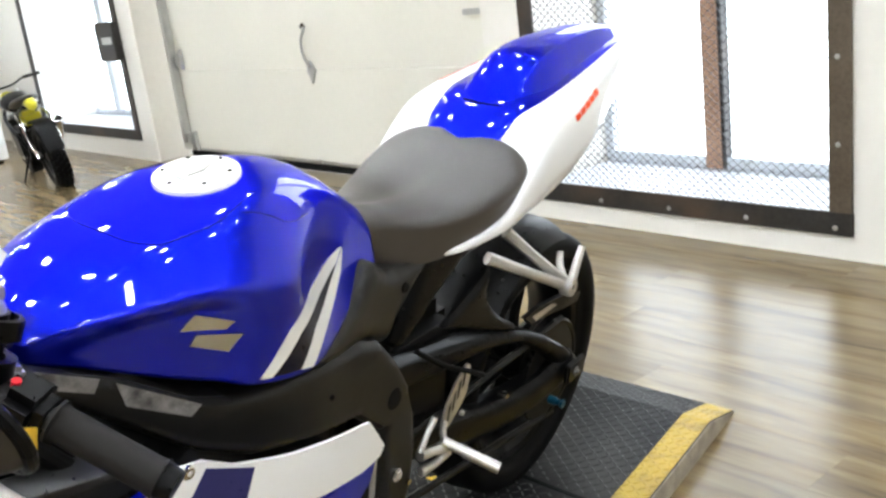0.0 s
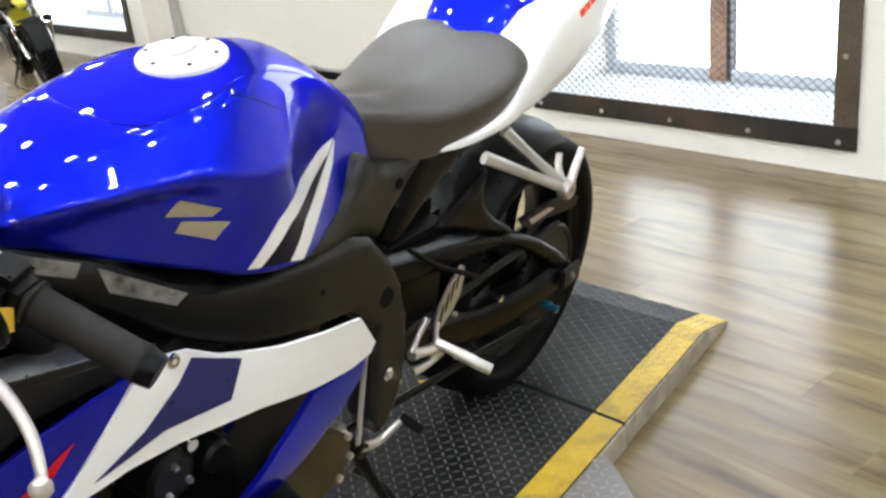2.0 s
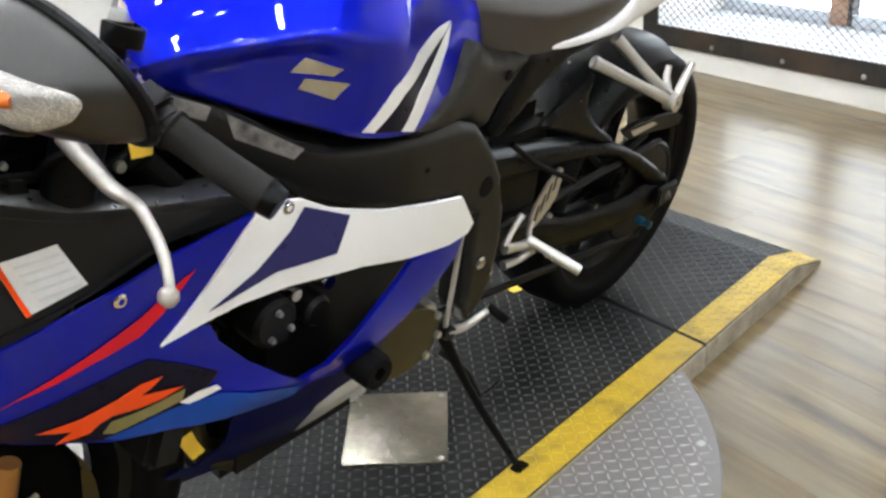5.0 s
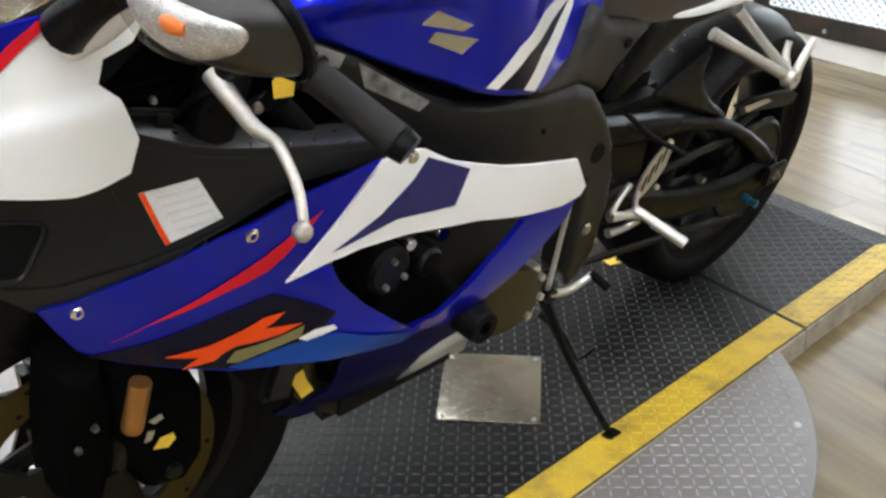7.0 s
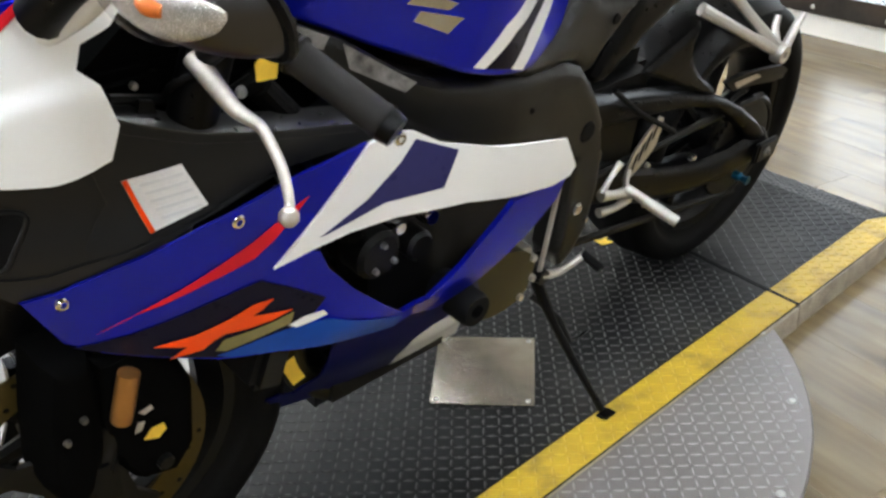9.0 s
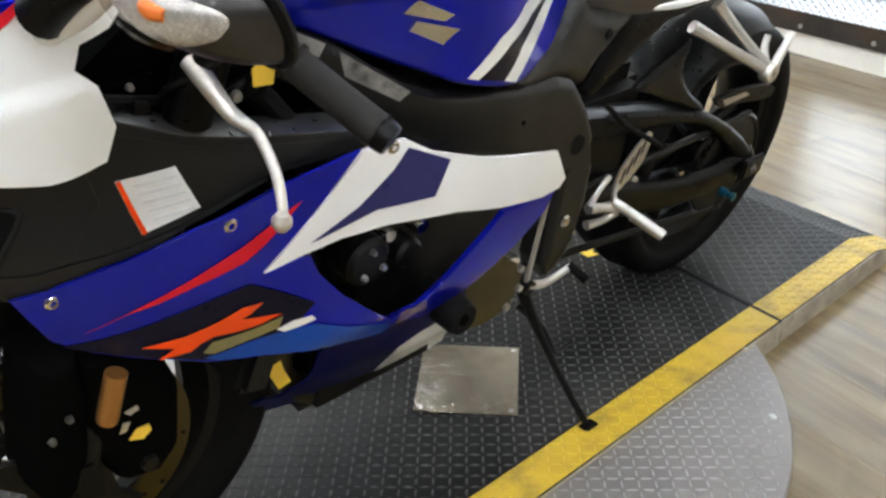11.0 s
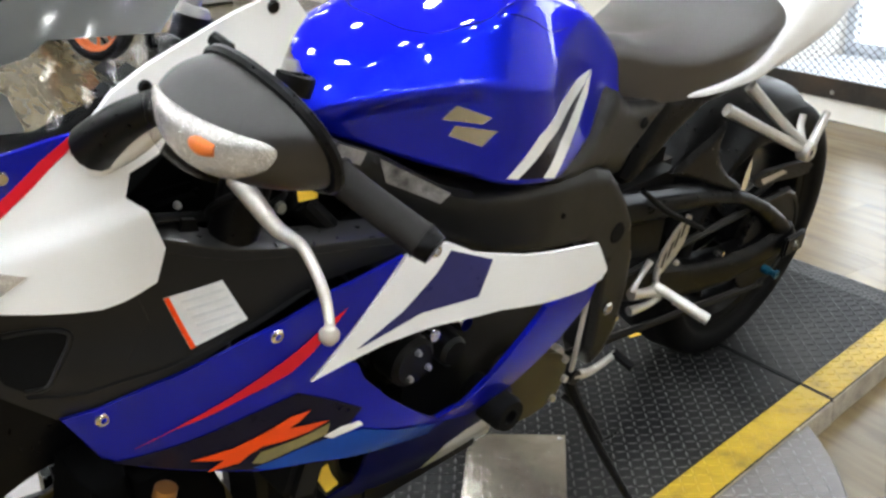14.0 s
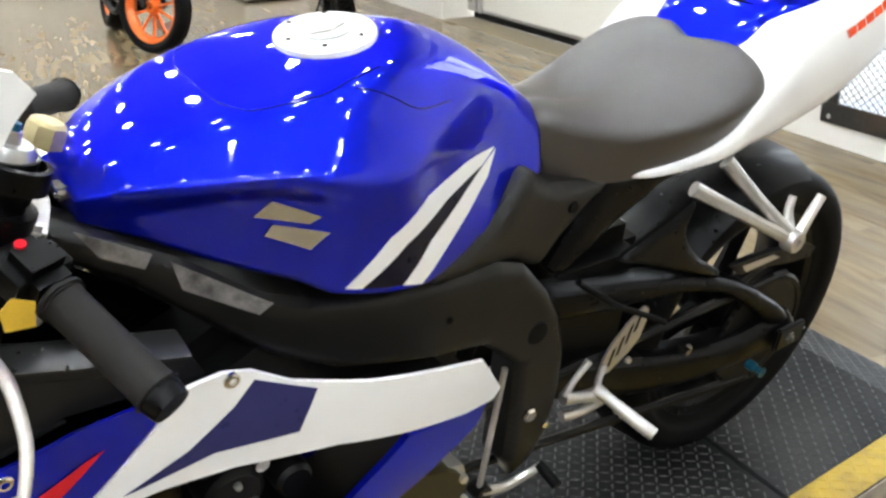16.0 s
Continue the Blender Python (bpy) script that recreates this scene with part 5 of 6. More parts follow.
stand = part("side_stand", tube([(-.040, -.108, .262), (-.028, -.165, .180), (-.010, -.235, .098), (-.004, -.268, .066)], [.0115, .008, .0068, .0068], 10), PLASTIC, bike, "black side stand, extended")
part("stand_foot", block((-.002, -.276, .0605), (.032, .022, .007), .003, Matrix.Rotation(radians(-12), 4, "X")), PLASTIC, stand, m=None)
part("stand_pin", tube([(-.022, -.178, .165), (.010, -.180, .160), (.034, -.182, .168)], .0035, 8), PLASTIC, stand)
part("stand_spring", tube([(-.05, -.11, .235), (-.02, -.15, .20), (-.012, -.18, .16)], .006, 8), DARKMETAL, stand)

# --- swing arm
arch = [(.03, .535), (.08, .535), (.154, .521), (.24, .508), (.327, .491), (.42, .467), (.48, .442), (.534, .413), (.60, .368), (.650, .325), (.635, .29), (.575, .335), (.542, .367), (.495, .402), (.444, .431), (.39, .446), (.327, .457), (.26, .463), (.202, .466), (.13, .475), (.05, .49)]
beam = [(.04, .435), (.10, .402), (.17, .380), (.24, .360), (.31, .342), (.377, .328), (.45, .321), (.527, .322), (.58, .335), (.635, .345), (.66, .320), (.65, .285), (.605, .270), (.52, .258), (.44, .254), (.36, .260), (.28, .274), (.20, .297), (.10, .335), (.03, .36)]
arm_y = lambda x, z: smooth(x, [0, .3, .5, .65], [-.072, -.087, -.110, -.125])
for sgn in (1, -1):
    flip = (lambda b: b) if sgn == 1 else mirrored
    sw = part("swing_arm", flip(sheet(beam, arm_y, .035, .012, rim=.022, drop=.014)), PLASTIC, bike, "black alloy swing arm")
    if sgn == 1:
        part("swing_arm_arch", sheet(arch, lambda x, z: arm_y(x, z) + .002, .032, .010, rim=.018, drop=.012), PLASTIC, sw, "arched upper brace")
    part("axle_nut", flip(lathe([(0.0001, -.146), (.005, -.146), (.006, -.141), (.011, -.141), (.012, -.138), (.012, -.12), (.0001, -.12)], (.620, 0, .307), "y", 6)), DULLSTEEL, sw)
    part("axle_block", flip(block((.625, -.132, .307), (.075, .012, .045), .004)), DARKMETAL, sw, "chain adjuster block")
    part("adjuster_bolt", flip(tube([(.65, -.13, .307), (.675, -.13, .304)], .0035, 8)), DULLSTEEL, sw)
    part("stand_bobbin", flip(lathe([(.003, -.160), (.009, -.160), (.009, -.156), (.006, -.153), (.006, -.145), (.009, -.142), (.009, -.128), (.003, -.128)], (.528, 0, .280), "y", 18)), TURQ, sw, "turquoise anodised stand bobbin")
    part("brace_bolt", flip(lathe([(0.0001, -.137), (.006, -.137), (.006, -.12), (.0001, -.12)], (.33, 0, .385), "y", 8)), CHROME, sw)
hug = part("chain_guard", sheet([(0.188, 0.562), (0.215, 0.578), (0.249, 0.591), (0.284, 0.603), (0.312, 0.618), (0.329, 0.624), (0.328, 0.608), (0.321, 0.589), (0.327, 0.565), (0.348, 0.536), (0.383, 0.505), (0.433, 0.473), (0.432, 0.458), (0.362, 0.487), (0.295, 0.517), (0.238, 0.542)], lambda x, z: -.088 - .02 * max(0, .56 - z), .006, .012, 2, rim=.014, drop=.008), PLASTIC, bike, "black rear hugger and chain guard")
part("guard_stay", sheet([(.42, .498), (.47, .502), (.55, .494), (.628, .483), (.655, .468), (.645, .452), (.60, .455), (.52, .468), (.45, .475)], lambda x, z: -.112, .01, .02), PLASTIC, hug, "black stay")
part("silver_sticker", sheet([(.448, .492), (.528, .490), (.548, .480), (.462, .478)], lambda x, z: -.1135, .001, .02), ALLOY, hug, "silver sticker strip")
fend = []
for a in np.linspace(radians(78), radians(165), 14):
    c, s = math.cos(a), math.sin(a)
    fend.append([(.598 + (.312 - .03 * abs(k / 4) ** 3) * c, .02 + .088 * k / 4, .298 + (.312 - .03 * abs(k / 4) ** 3) * s) for k in range(-4, 5)])
part("hugger_fender", skin(fend, closed=False, caps=False), PLASTIC, hug, "thin black wheel fender")
# Added dark block: shuts off the bright floor behind the swing arm.
part("dark_filler", block((.20, .03, .44), (.22, .13, .24), .03), DARKMETAL, bike, "dark block added to fill the gap behind the swing arm")
part("shock", tube([(.12, 0, .42), (.10, 0, .62)], .03, 14), DARKMETAL, bike, "rear shock absorber")
part("brake_line", tube([(.10, -.09, .56), (.18, -.095, .50), (.25, -.10, .46), (.30, -.10, .43)], .005, 8), RUBBER, bike)


# --- wheels
def wheel(parent, name, centre, rad, width, rim, spokes, rim_mat, label, m=None, spoke_wide=.03):
    h = width / 2
    tyre = [(rim - .004, -h * .78), (rim + .012, -h * .86), (rim + .3 * (rad - rim), -h * .98), (rim + .62 * (rad - rim), -h), (rim + .86 * (rad - rim), -h * .82), (rad - .006, -h * .42), (rad, 0)]
    prof = [(r, y) for r, y in cr(tyre, 3)]
    prof = prof + [(r, -y) for r, y in reversed(prof[:-1])]
    ty = part(name + "_tyre", lathe(prof, centre, "y", 64), RUBBER, parent, label, angle=60, m=m)
    rp = [(rim - .018, -h * .70), (rim + .004, -h * .80), (rim + .004, -h * .74), (rim - .008, -h * .66), (rim - .03, -h * .25), (rim - .03, h * .25), (rim - .008, h * .66), (rim + .004, h * .74), (rim + .004, h * .80), (rim - .018, h * .70), (rim - .042, h * .2), (rim - .042, -h * .2)]
    rm = part("rim", lathe(rp, centre, "y", 64), rim_mat, ty, "cast rim", m=m)
    hub = part("hub", lathe([(.012, -h * .7), (.035, -h * .7), (.045, -h * .35), (.045, h * .35), (.035, h * .7), (.012, h * .7)], centre, "y", 24), rim_mat, ty, m=m)
    for k in range(spokes):
        a = 2 * math.pi * k / spokes + .3
        c, s = math.cos(a), math.sin(a)
        path = [(centre[0] + r * c, centre[1], centre[2] + r * s) for r in (.035, .5 * rim, rim - .03)]
        part("spoke", tube(path, [spoke_wide * .75, spoke_wide * .5, spoke_wide * .62], 8, 3), rim_mat, rm, m=m)
    return ty


rear = wheel(bike, "rear", (.598, .02, .298), .296, .160, .216, 6, PLASTIC, "worn black sport tyre")
teeth = []
for k in range(86):
    a = 2 * math.pi * k / 86
    r = .104 if k % 2 else .110
    teeth.append((r * math.cos(a), r * math.sin(a)))
part("sprocket", prism(teeth, lambda a, b, h: (.598 + a, -.088 + h, .298 + b), .006), DARKMETAL, rear, "dark rear sprocket")
ch = [(.598 - .02 + .109 * math.cos(a), .298 + .109 * math.sin(a)) for a in np.linspace(radians(100), radians(-100), 16)]
chain_path = [(-.15, .40)] + [(x + .02, z) for x, z in ch] + [(-.15, .31)]
part("chain", tube([(x, -.085, z) for x, z in chain_path], .0075, 6, 2), DARKMETAL, bike, "greasy drive chain")

# --- front end, turned a little to the right
AX = Vector((.403, 0, .915))
PIV = Vector((-.51, 0, .85))
STEER = Matrix.Translation(PIV) @ Matrix.Rotation(radians(-8), 4, AX) @ Matrix.Translation(-PIV)
wheel_c = (-.79, .02, .298)
fw = wheel(bike, "front", wheel_c, .298, .12, .218, 6, DARKMETAL, "worn black sport tyre", m=STEER, spoke_wide=.020)
for y in (-.075, .075):
    part("brake_disc", lathe([(.118, y - .0025), (.158, y - .0025), (.158, y + .0025), (.118, y + .0025)], wheel_c, "y", 48), DISCGOLD, fw, "bronze-tinted drilled brake disc", m=STEER)
    star = []
    for k in range(5):
        a0 = 2 * math.pi * k / 5 + .25
        star += [(r * math.cos(a0 + w), r * math.sin(a0 + w)) for r, w in ((.052, -.55), (.082, -.17), (.117, -.20), (.120, 0), (.117, .20), (.082, .17), (.052, .55))]
    part("disc_carrier", prism(star, lambda a, b, h: (wheel_c[0] + a, y - .004 + h, wheel_c[2] + b), .008), DARKMETAL, fw, "black five-armed disc carrier", m=STEER)
    side = -1 if y < 0 else 1
    for k in range(36):
        a = 2 * math.pi * k / 36
        r = .128 + .0105 * (k % 3)
        part("drilled_hole", lathe([(.0001, y + side * .0026), (.0036, y + side * .0026), (.0036, y + side * .0031), (.0001, y + side * .0031)], (wheel_c[0] + r * math.cos(a), wheel_c[1], wheel_c[2] + r * math.sin(a)), "y", 6), RUBBER, fw, m=STEER)
for y in (-.092, .122):
    top = Vector((-.583, y, .862)) + AX * .03
    mid = Vector((-.79, y, .30)) + AX * .22
    low = Vector((-.79, y, .30))
    fk = part("fork_leg", tube([mid, top], .0265, 18), PLASTIC, bike, "upside-down fork outer tube", m=STEER)
    part("fork_slider", tube([low, mid], .0205, 16), DARKMETAL, fk, "dark fork inner tube", m=STEER)
    part("axle_clamp", block(low, (.06, .05, .09), .012), PLASTIC, fk, m=STEER)
    part("fork_cap", lathe([(.0001, .016), (.008, .016), (.009, .006), (.019, .006), (.023, 0), (.023, -.02), (.0001, -.02)], (0, 0, 0), "z", 20), ZINC, fk, "anodised fork cap with adjuster", m=STEER @ Matrix.Translation(top + AX * .004) @ Matrix.Rotation(radians(23.8), 4, "Y"))
    part("fork_adjuster", lathe([(.0001, .022), (.006, .022), (.007, .012), (.0001, .012)], (0, 0, 0), "z", 6), TURQ, fk, "small fork adjuster", m=STEER @ Matrix.Translation(top + AX * .004) @ Matrix.Rotation(radians(23.8), 4, "Y"))
    part("brake_caliper", block((-.75, y * .85 + .01, .38), (.05, .05, .11), .012, Matrix.Rotation(radians(25), 4, "Y")), DARKMETAL, fk, "black radial brake caliper", m=STEER)
TC = STEER @ Matrix.Translation(Vector((-.575, 0, .832))) @ Matrix.Rotation(radians(23.8), 4, "Y")
clamp = part("top_clamp", prism([(-.035, -.13), (.02, -.13), (.035, -.06), (.04, 0), (.035, .06), (.02, .13), (-.035, .13), (-.045, .09), (-.02, .04), (-.02, -.04), (-.045, -.09)], lambda a, b, h: (a, b, h - .012), .024, .005), ALLOY, bike, "silver alloy top fork clamp", m=TC)
part("stem_nut", lathe([(.006, .03), (.016, .03), (.018, .012), (.006, .012)], (.02, 0, 0), "z", 6), CHROME, clamp, m=TC)
part("ignition_switch", lathe([(.0001, .010), (.013, .010), (.017, .007), (.019, 0), (.019, -.012), (.0001, -.012)], (0, 0, 0), "z", 8), BRASS, clamp, "worn brass-toned stem nut", m=Matrix.Translation((-.529, 0, .868)) @ Matrix.Rotation(radians(23.8), 4, "Y"))
part("lower_clamp", block((-.625, 0, .665), (.07, .21, .035), .01, Matrix.Rotation(radians(23.8), 4, "Y")), DARKMETAL, bike, m=STEER)
fender_line = [(-.070, .185), (-.076, .225), (-.076, .270), (-.066, .300), (-.038, .314), (0, .317), (.038, .314), (.066, .300), (.076, .270), (.076, .225), (.070, .185)]
rows = []
for a in np.linspace(radians(22), radians(158), 22):
    ease = min(1, .25 + 3.0 * min(a - radians(22), radians(158) - a))
    rows.append([(wheel_c[0] + (r if r > .28 else .285 - (.285 - r) * ease) * math.cos(a), .02 + y, wheel_c[2] + (r if r > .28 else .285 - (.285 - r) * ease) * math.sin(a)) for y, r in fender_line])
part("front_fender", skin(rows, closed=False, caps=False), PLASTIC, bike, "black front fender with side skirts", m=STEER)
part("fork_bottom", sheet([(-.835, .50), (-.785, .50), (-.777, .44), (-.78, .36), (-.795, .30), (-.83, .275), (-.854, .33), (-.848, .42)], lambda x, z: -.112, .05, .014, rim=.025, drop=.025), DEEPBLACK, bike, "black fork bottom casting")
cal = part("front_caliper", sheet([(-.785, .485), (-.73, .490), (-.690, .45), (-.668, .39), (-.672, .30), (-.70, .262), (-.75, .275), (-.778, .33), (-.79, .40)], lambda x, z: -.110, .05, .013, rim=.022, drop=.02), DEEPBLACK, bike, "black radial brake caliper")
# One yellow and two bright patches on the caliper's outer face.
part("caliper_patch", sheet([(-.743, .350), (-.733, .363), (-.717, .362), (-.714, .351), (-.725, .342)], lambda x, z: -.1115, .0008, .01), AMBERTAG, cal, "small yellow patch")
for o in ([(-.746, .396), (-.730, .399), (-.727, .391), (-.739, .388)], [(-.753, .366), (-.748, .381), (-.739, .378), (-.744, .366)]):
    part("bright_patch", sheet(o, lambda x, z: -.1112, .0008, .01), ALLOY, cal, "small bright patch")
for bx, bz in ((-.808, .425), (-.829, .404)):
    part("caliper_bolt", lathe([(.0001, -.006), (.0035, -.006), (.0045, 0), (.0001, 0)], (bx, -.112, bz), "y", 8), DULLSTEEL, cal)
part("hub_spacer", lathe([(.0001, -.012), (.010, -.012), (.012, 0), (.0001, 0)], (-.72, -.105, .30), "y", 10), DARKMETAL, bike)

part("gold_tube", tube([(-.762, -.136, .484), (-.776, -.136, .428), (-.7773, -.136, .423)], [.0122, .0122, .009], 14), GOLD, bike, "short gold-coloured tube beside the fork")

# --- handlebars and levers
for sgn, grip_a, grip_b in ((1, (-.580, -.172, .813), (-.542, -.262, .769)), (-1, (-.515, .180, .812), (-.432, .285, .775))):
    A, Bv = Vector(grip_a), Vector(grip_b)
    d = (Bv - A).normalized()
    clampc = A - d * .085
    cb = part("clip_on_bar", tube([clampc, A, Bv + d * .004], .0115, 14), PLASTIC, bike, "black clip-on handlebar")
    part("bar_clamp", lathe([(.026, -.02), (.036, -.02), (.036, .02), (.026, .02)], (0, 0, 0), "z", 20), PLASTIC, cb, m=Matrix.Translation(clampc) @ Matrix.Rotation(radians(23.8), 4, "Y"))
    part("grip", tube([A, A + d * .006, A + d * .01, Bv - d * .008, Bv], [.0205, .0205, .0172, .0178, .0205], 18, 2), GRIP, cb, "worn black ribbed rubber grip")
    part("bar_end", tube([Bv, Bv + d * .003, Bv + d * .016], [.016, .018, .016], 16, 2), PLASTIC, cb, "black bar end weight")
    part("switch_box", block(A - d * .028, (.05, .045, .045), .010, d.to_track_quat("Y", "Z").to_matrix().to_4x4()), PLASTIC, cb, "black switch pod")
    if sgn == 1:
        part("pass_switch", tube([A - d * .03 + Vector((-.005, 0, .021)), A - d * .03 + Vector((-.005, -.002, .027))], .0045, 10), RED, cb, "small red switch")
        part("lever_perch", tube([A - d * .045, A - d * .04 + Vector((-.035, .0, -.003)), (-.636, -.108, .797)], [.016, .013, .012], 12), PLASTIC, cb, "black clutch lever perch")
        lev = part("clutch_lever", tube([(-.644, -.100, .796), (-.642, -.122, .785), (-.634, -.152, .762), (-.629, -.170, .757), (-.627, -.190, .753), (-.629, -.222, .728), (-.641, -.250, .708), (-.648, -.258, .704)], [.0110, .0105, .0085, .0068, .006, .0056, .005, .005], 12), LEVERALLOY, cb, "silver clutch lever")
        part("lever_ball", lathe([(.0001, -.0105), (.006, -.0085), (.0098, -.003), (.0098, .003), (.006, .0085), (.0001, .0105)], (-.649, -.260, .703), "z", 16), LEVERALLOY, lev, "ball end")
        part("price_tag", prism([(-.012, -.012), (.010, -.014), (.013, .008), (-.004, .016), (-.014, .006)], lambda a, b, h: (-.609 + a, -.172 + h, .806 + b), .001), AMBERTAG, cb, "bright yellow paper tag")
    else:
        part("brake_lever", tube([(-.60, .125, .82), (-.61, .17, .805), (-.60, .22, .785), (-.57, .27, .765)], [.009, .008, .007, .0065], 10), ALLOY, cb, "silver brake lever")
        part("master_cylinder", block((-.575, .135, .835), (.045, .06, .035), .008), PLASTIC, cb)
        pot = part("fluid_reservoir", lathe([(.0001, .0), (.020, .0), (.0225, .006), (.0235, .036), (.0001, .036)], (-.592, .145, .868), "z", 24), FLUID, cb, "amber brake fluid reservoir")
        part("reservoir_cap", lathe([(.0001, .036), (.026, .036), (.027, .040), (.027, .054), (.024, .058), (.0001, .058)], (-.592, .145, .868), "z", 24), PLASTIC, pot, "black screw cap")
        part("reservoir_bracket", tube([(-.60, .145, .868), (-.595, .15, .845), (-.575, .14, .835)], .006, 8), PLASTIC, pot)
for pth in ([(-.60, -.08, .80), (-.64, -.05, .74), (-.62, -.02, .66)], [(-.63, -.12, .79), (-.66, -.08, .76), (-.63, -.03, .70), (-.58, -.02, .62)], [(-.57, .10, .83), (-.62, .06, .80), (-.66, .02, .74)]):
    part("cable", tube(pth, .0045, 8), RUBBER, bike, "black control cable")
part("loose_tag", sheet([(-.546, .345), (-.523, .350), (-.517, .330), (-.504, .304), (-.524, .299), (-.534, .320)], lambda x, z: -.100, .001, .02), AMBERTAG, bike, "yellow paper tag behind the belly fairing")
part("exhaust_header", tube([(-.47, -.06, .47), (-.50, -.062, .36), (-.488, -.06, .27), (-.42, -.05, .20)], [.020, .020, .020, .022], 14), BRONZE, bike, "heat-tinted exhaust header")
for bx, bz in ((-.429, .518), (-.410, .488), (-.440, .483)):
    part("engine_bolt", lathe([(.0001, -.006), (.0035, -.006), (.0045, 0), (.0001, 0)], (bx, -.152, bz), "y", 10), ZINC, bike)

# ------------------------------------------------------------------ other parked motorcycles


def parked_bike(name, label, place, paint, wheel_paint, kind, steer=0):
    ob = thing(name, label, "motorcycle", place, "parked motorcycles")
    rf, rr = (.30, .30) if kind == "road" else (.31, .31)
    fc, rc = (-.68, 0, rf), (.68, 0, rr)
    turn = Matrix.Translation(fc) @ Matrix.Rotation(radians(steer), 4, "Z") @ Matrix.Translation(-Vector(fc))
    f = wheel(ob, "front", fc, rf, .12, .235, 10 if kind == "road" else 8, wheel_paint, "black tyre on a cast wheel", m=turn, spoke_wide=.018)
    r = wheel(ob, "rear", rc, rr, .16, .205, 10 if kind == "road" else 8, wheel_paint, "black tyre on a cast wheel", spoke_wide=.018)
    if kind != "road":
        for w, c, rad, wd in ((f, fc, rf, .12), (r, rc, rr, .16)):
            knobs = bmesh.new()
            for k in range(34):
                for j in (-1, 0, 1):
                    a = 2 * math.pi * (k + .5 * (j % 2)) / 34
                    bmesh.ops.create_cube(knobs, size=1, matrix=Matrix.Translation((c[0] + (rad + .002) * math.cos(a), j * wd * .30, c[2] + (rad + .002) * math.sin(a))) @ Matrix.Rotation(-a, 4, "Y") @ Matrix.Diagonal((.018, wd * .22, .032, 1)))
            part("knobbly_tread", knobs, RUBBER, w, "knobbly tread blocks", flat=True)
    for y in (-.09, .09):
        part("fork_leg", tube([(-.68, y, rf), (-.56, y, .60), (-.46, y, .90)], [.02, .025, .025], 10), DARKMETAL if kind == "road" else ALLOY, ob, m=turn if kind == "road" else None)
        part("swing_arm", tube([(.12, y * .8, .38), (.68, y * 1.1, rr)], [.025, .022], 10), DARKMETAL, ob)
        part("frame_tube", tube([(-.46, y * .5, .80), (-.25, y * 1.6, .66), (.05, y * 1.6, .50), (.12, y * 1.2, .36)], .018, 10), wheel_paint if kind == "road" else DARKMETAL, ob)
        part("subframe_tube", tube([(.05, y, .66), (.35, y, .74), (.60, y * .8, .80)], .014, 8), DARKMETAL, ob)
        part("grip", tube([(-.44, y * 2.2, .98), (-.40, y * 4.0, .98)], .018, 10), GRIP, ob)
    part("handlebar", tube([(-.40, -.36, .98), (-.44, -.20, .98), (-.45, -.08, .94), (-.45, .08, .94), (-.44, .20, .98), (-.40, .36, .98)], .011, 10), DARKMETAL, ob)
    part("engine", block((-.12, 0, .40), (.38, .30, .34), .05), DARKMETAL, ob, "dark engine")
    part("radiator", block((-.38, 0, .52), (.04, .26, .22), .008), DARKMETAL, ob)
    tk = [[(x, w * math.cos(a), z + h * math.sin(a)) for a in np.linspace(0, 2 * math.pi, 20, endpoint=False)] for x, z, w, h in ((-.40, .76, .05, .04), (-.34, .79, .12, .09), (-.18, .80, .15, .10), (0, .77, .11, .08), (.06, .75, .05, .04))]
    part("fuel_tank", skin(tk), paint if kind == "road" else PLASTIC, ob, "painted fuel tank")
    st = [[(x, w * math.cos(a), z + h * math.sin(a)) for a in np.linspace(0, 2 * math.pi, 20, endpoint=False)] for x, z, w, h in ((.0, .78, .07, .03), (.15, .79, .13, .035), (.35, .83, .14, .04), (.60, .87, .10, .03), (.68, .88, .04, .015))]
    part("seat", skin(st), SEATVINYL, ob, "black seat")
    hl = part("headlamp", tube([(-.53, 0, .80), (-.60, 0, .80), (-.63, 0, .795)], [.06, .085, .075], 18), paint if kind != "road" else PLASTIC, ob)
    part("lamp_lens", tube([(-.631, 0, .795), (-.637, 0, .795)], [.07, .06], 18), LENSBACK, hl)
    part("front_fender", skin([[(fc[0] + (rf + .03 - .02 * abs(k / 3) ** 2) * math.cos(a), .075 * k / 3, fc[2] + (rf + .03 - .02 * abs(k / 3) ** 2) * math.sin(a)) for k in range(-3, 4)] for a in np.linspace(radians(40), radians(140), 12)], closed=False, caps=False), PLASTIC, ob, m=turn)
    part("rear_fender", skin([[(rc[0] + (rr + .05) * math.cos(a), .08 * k / 3, rc[2] + (rr + .05) * math.sin(a)) for k in range(-3, 4)] for a in np.linspace(radians(15), radians(120), 12)], closed=False, caps=False), PLASTIC, ob)
    ex = part("exhaust", tube([(-.28, .12, .36), (-.20, .15, .22), (.10, .16, .24), (.35, .17, .42), (.66, .17, .62)], [.022, .022, .025, .05, .048], 14), CHROME if kind != "road" else DARKMETAL, ob, "curved exhaust pipe")
    part("exhaust_tip", tube([(.655, .17, .617), (.675, .17, .633)], [.046, .02], 14), RUBBER, ex)
    if kind != "road":
        part("tail_cover", tube([(.42, 0, .82), (.60, 0, .83), (.70, 0, .80), (.74, 0, .78)], [.04, .055, .05, .02], 16), paint, ob, "yellow tail cover")
        for y in (-.12, .12):
            part("fender_stay", tube([(.36, y, .72), (.52, y * 1.1, .68), (.60, y * 1.15, .52), (.68, y, .32)], .017, 10), CHROME, ob, "curved chrome stay")
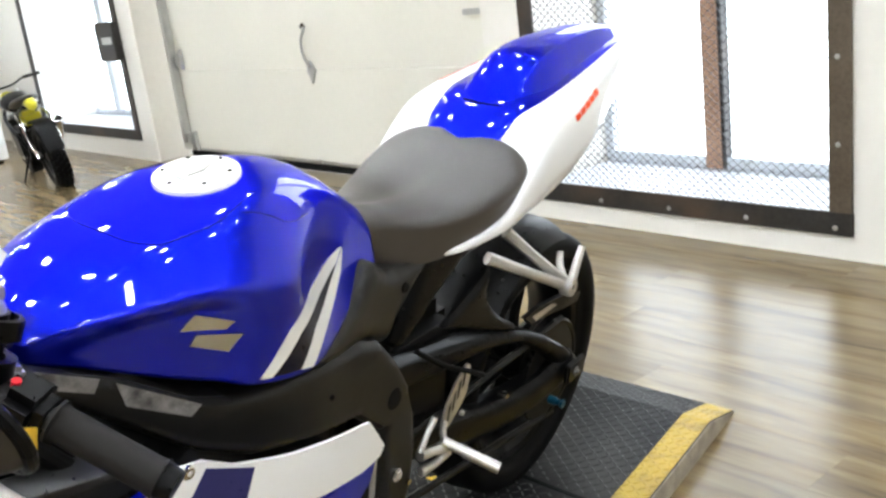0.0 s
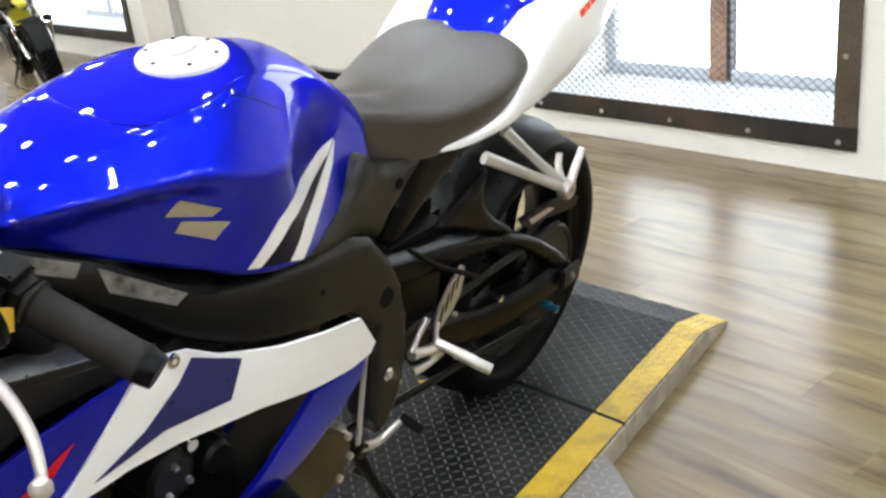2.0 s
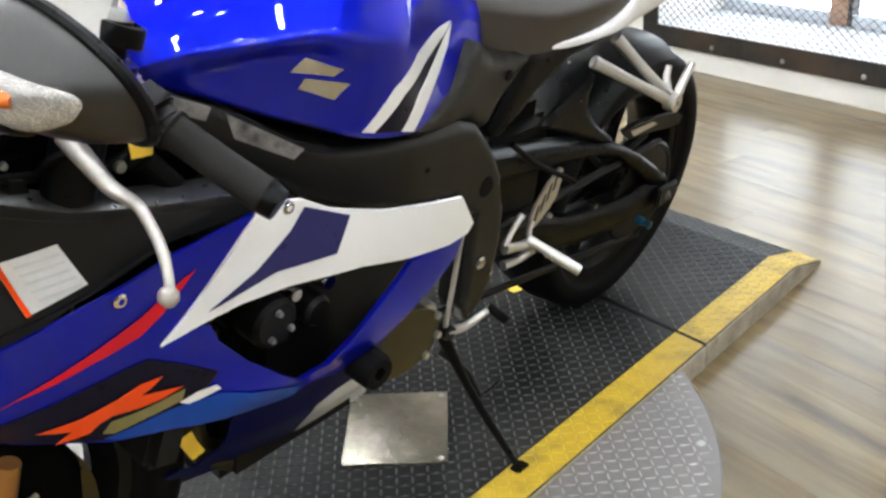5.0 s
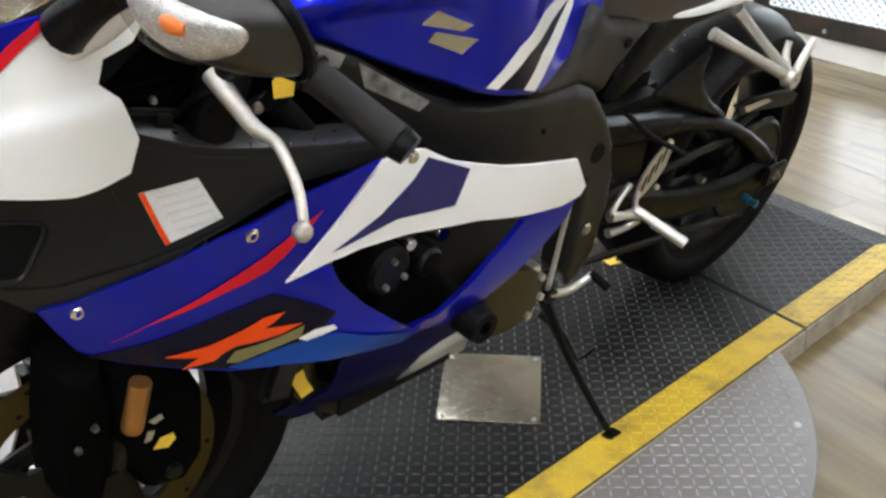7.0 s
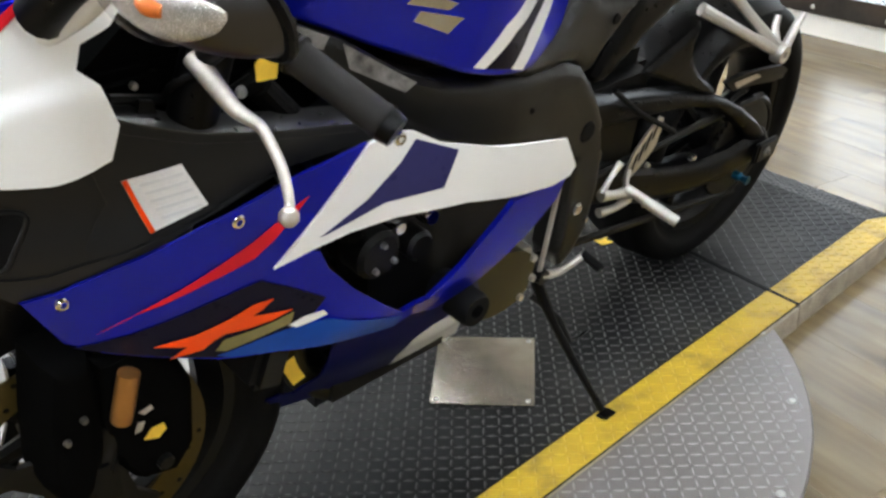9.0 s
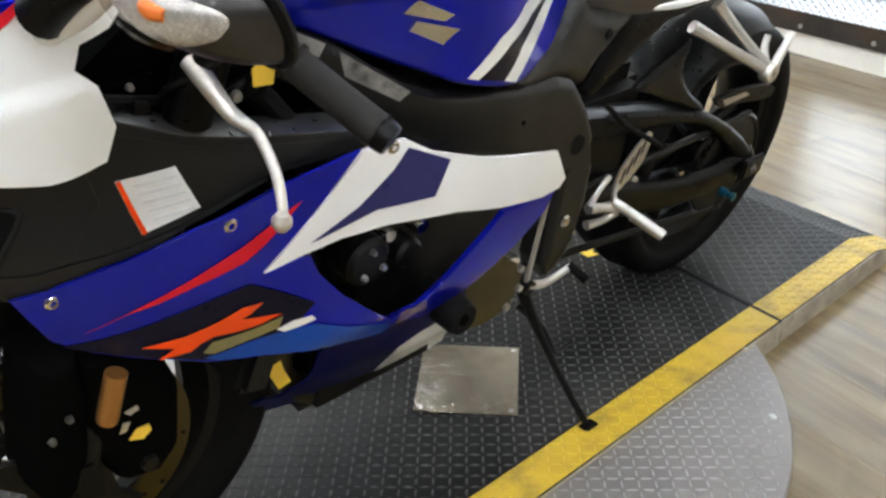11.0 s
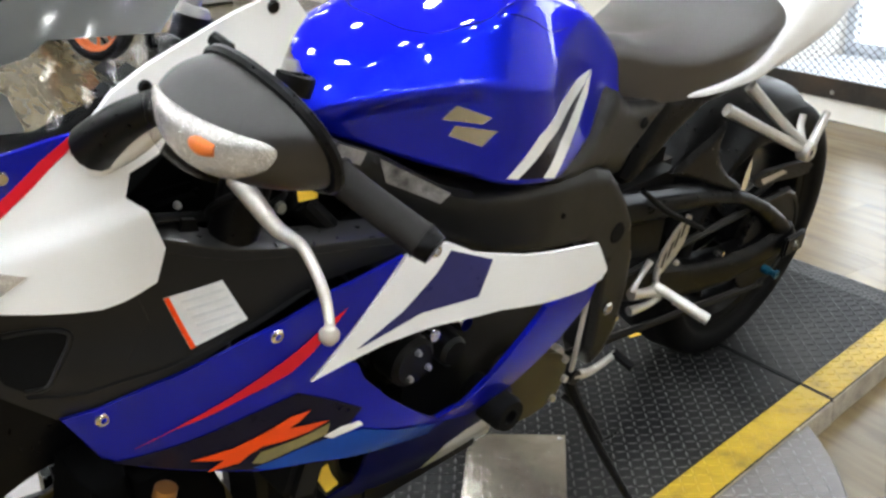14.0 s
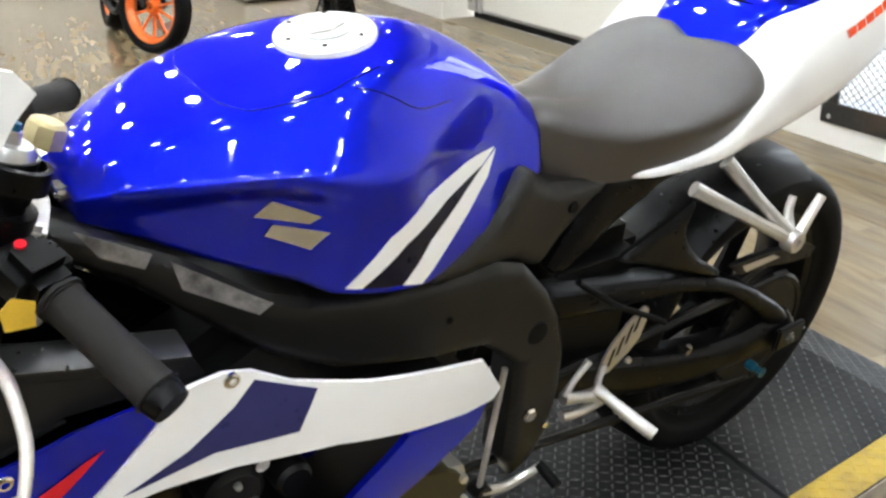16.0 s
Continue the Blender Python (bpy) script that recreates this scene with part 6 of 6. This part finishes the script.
    part("side_panel", block((.22, 0, .66), (.26, .20, .14), .04), paint, ob, "coloured side panel")
    part("side_stand", tube([(.02, -.10, .30), (-.02, -.24, .035)], .012, 8), DARKMETAL, ob)
    part("brake_disc", lathe([(.10, -.075), (.15, -.075), (.15, -.070), (.10, -.070)], fc, "y", 36), ZINC, f, m=turn)
    return ob


def standing(x, y, heading, lean=9, size=1.0):
    return Matrix.Translation((x, y, 0)) @ Matrix.Rotation(radians(heading), 4, "Z") @ Matrix.Rotation(radians(lean), 4, "X") @ Matrix.Scale(size, 4)


parked_bike("scrambler_motorcycle", "yellow and black scrambler with knobbly tyres on its stand", standing(3.19, 5.75, 247.7, 9, 0.77), ACIDYELLOW, DARKMETAL, "scrambler")
parked_bike("road_motorcycle", "dark road motorcycle with bright orange wheels on its stand", standing(1.64, 6.06, 81.5), PLASTIC, ORANGEWHEEL, "road", 30)

counter = thing("white_cabinet", "low white cabinet with a black panel standing by the wall", "cabinet", W)
part("cabinet_body", slab((7.45, 0.55, 0.03), (9.2, 1.15, 1.05), .008), CABINET, counter)
part("plinth", slab((7.49, 0.59, 0.0), (9.16, 1.11, 0.029), .002), PLASTIC, counter)
part("drawer_front", slab((7.50, 1.152, 0.12), (8.3, 1.168, 0.52), .004), CABINET, counter)
part("drawer_front", slab((7.50, 1.152, 0.54), (8.3, 1.168, 1.0), .004), CABINET, counter)
part("black_panel", slab((7.75, 1.169, 0.62), (8.05, 1.178, 0.9), .004), PLASTIC, counter, "black inset panel")

# ------------------------------------------------------------------ floor planks, laid along the window wall
PL, PW = 1.22, 0.18
me = bpy.data.meshes.new("plank")
pb = slab((0, 0, -0.006), (PL, PW, 0.0), 0)
bmesh.ops.bevel(pb, geom=[e for e in pb.edges if all(v.co.z > -0.001 for v in e.verts)], offset=0.0004, segments=1, affect="EDGES")
pb.to_mesh(me)
me.materials.append(PLANK)
spots = []
for j in range(int(D1 / PW) + 1):
    shift = random.random() * PL
    for i in range(int((S1 - S0) / PL) + 2):
        s, d = S0 - shift + i * PL, j * PW
        if s < S0 - 0.01 - PL or s > S1 or d > D1 - PW:
            continue
        p = W @ Vector((s + PL / 2, d + PW / 2, 0))
        spots.append((math.hypot(p.x - 1.6, (p.y - 0.6) * 0.8), s, d))
spots.sort()
for _, s, d in spots[:290]:
    ob = new("plank", me)
    ob.parent = floor
    ob.location = (s, d, 0)
verts, faces = [], []
for _, s, d in spots[290:]:
    k = len(verts)
    for v in me.vertices:
        verts.append((v.co.x + s, v.co.y + d, v.co.z))
    for p in me.polygons:
        faces.append([k + i for i in p.vertices])
rest = bpy.data.meshes.new("planks_far")
rest.from_pydata(verts, [], faces)
rest.materials.append(PLANK)
tagged(new("far_planks", rest), "grey-brown wood-look floor planks", kind="stuff").parent = floor
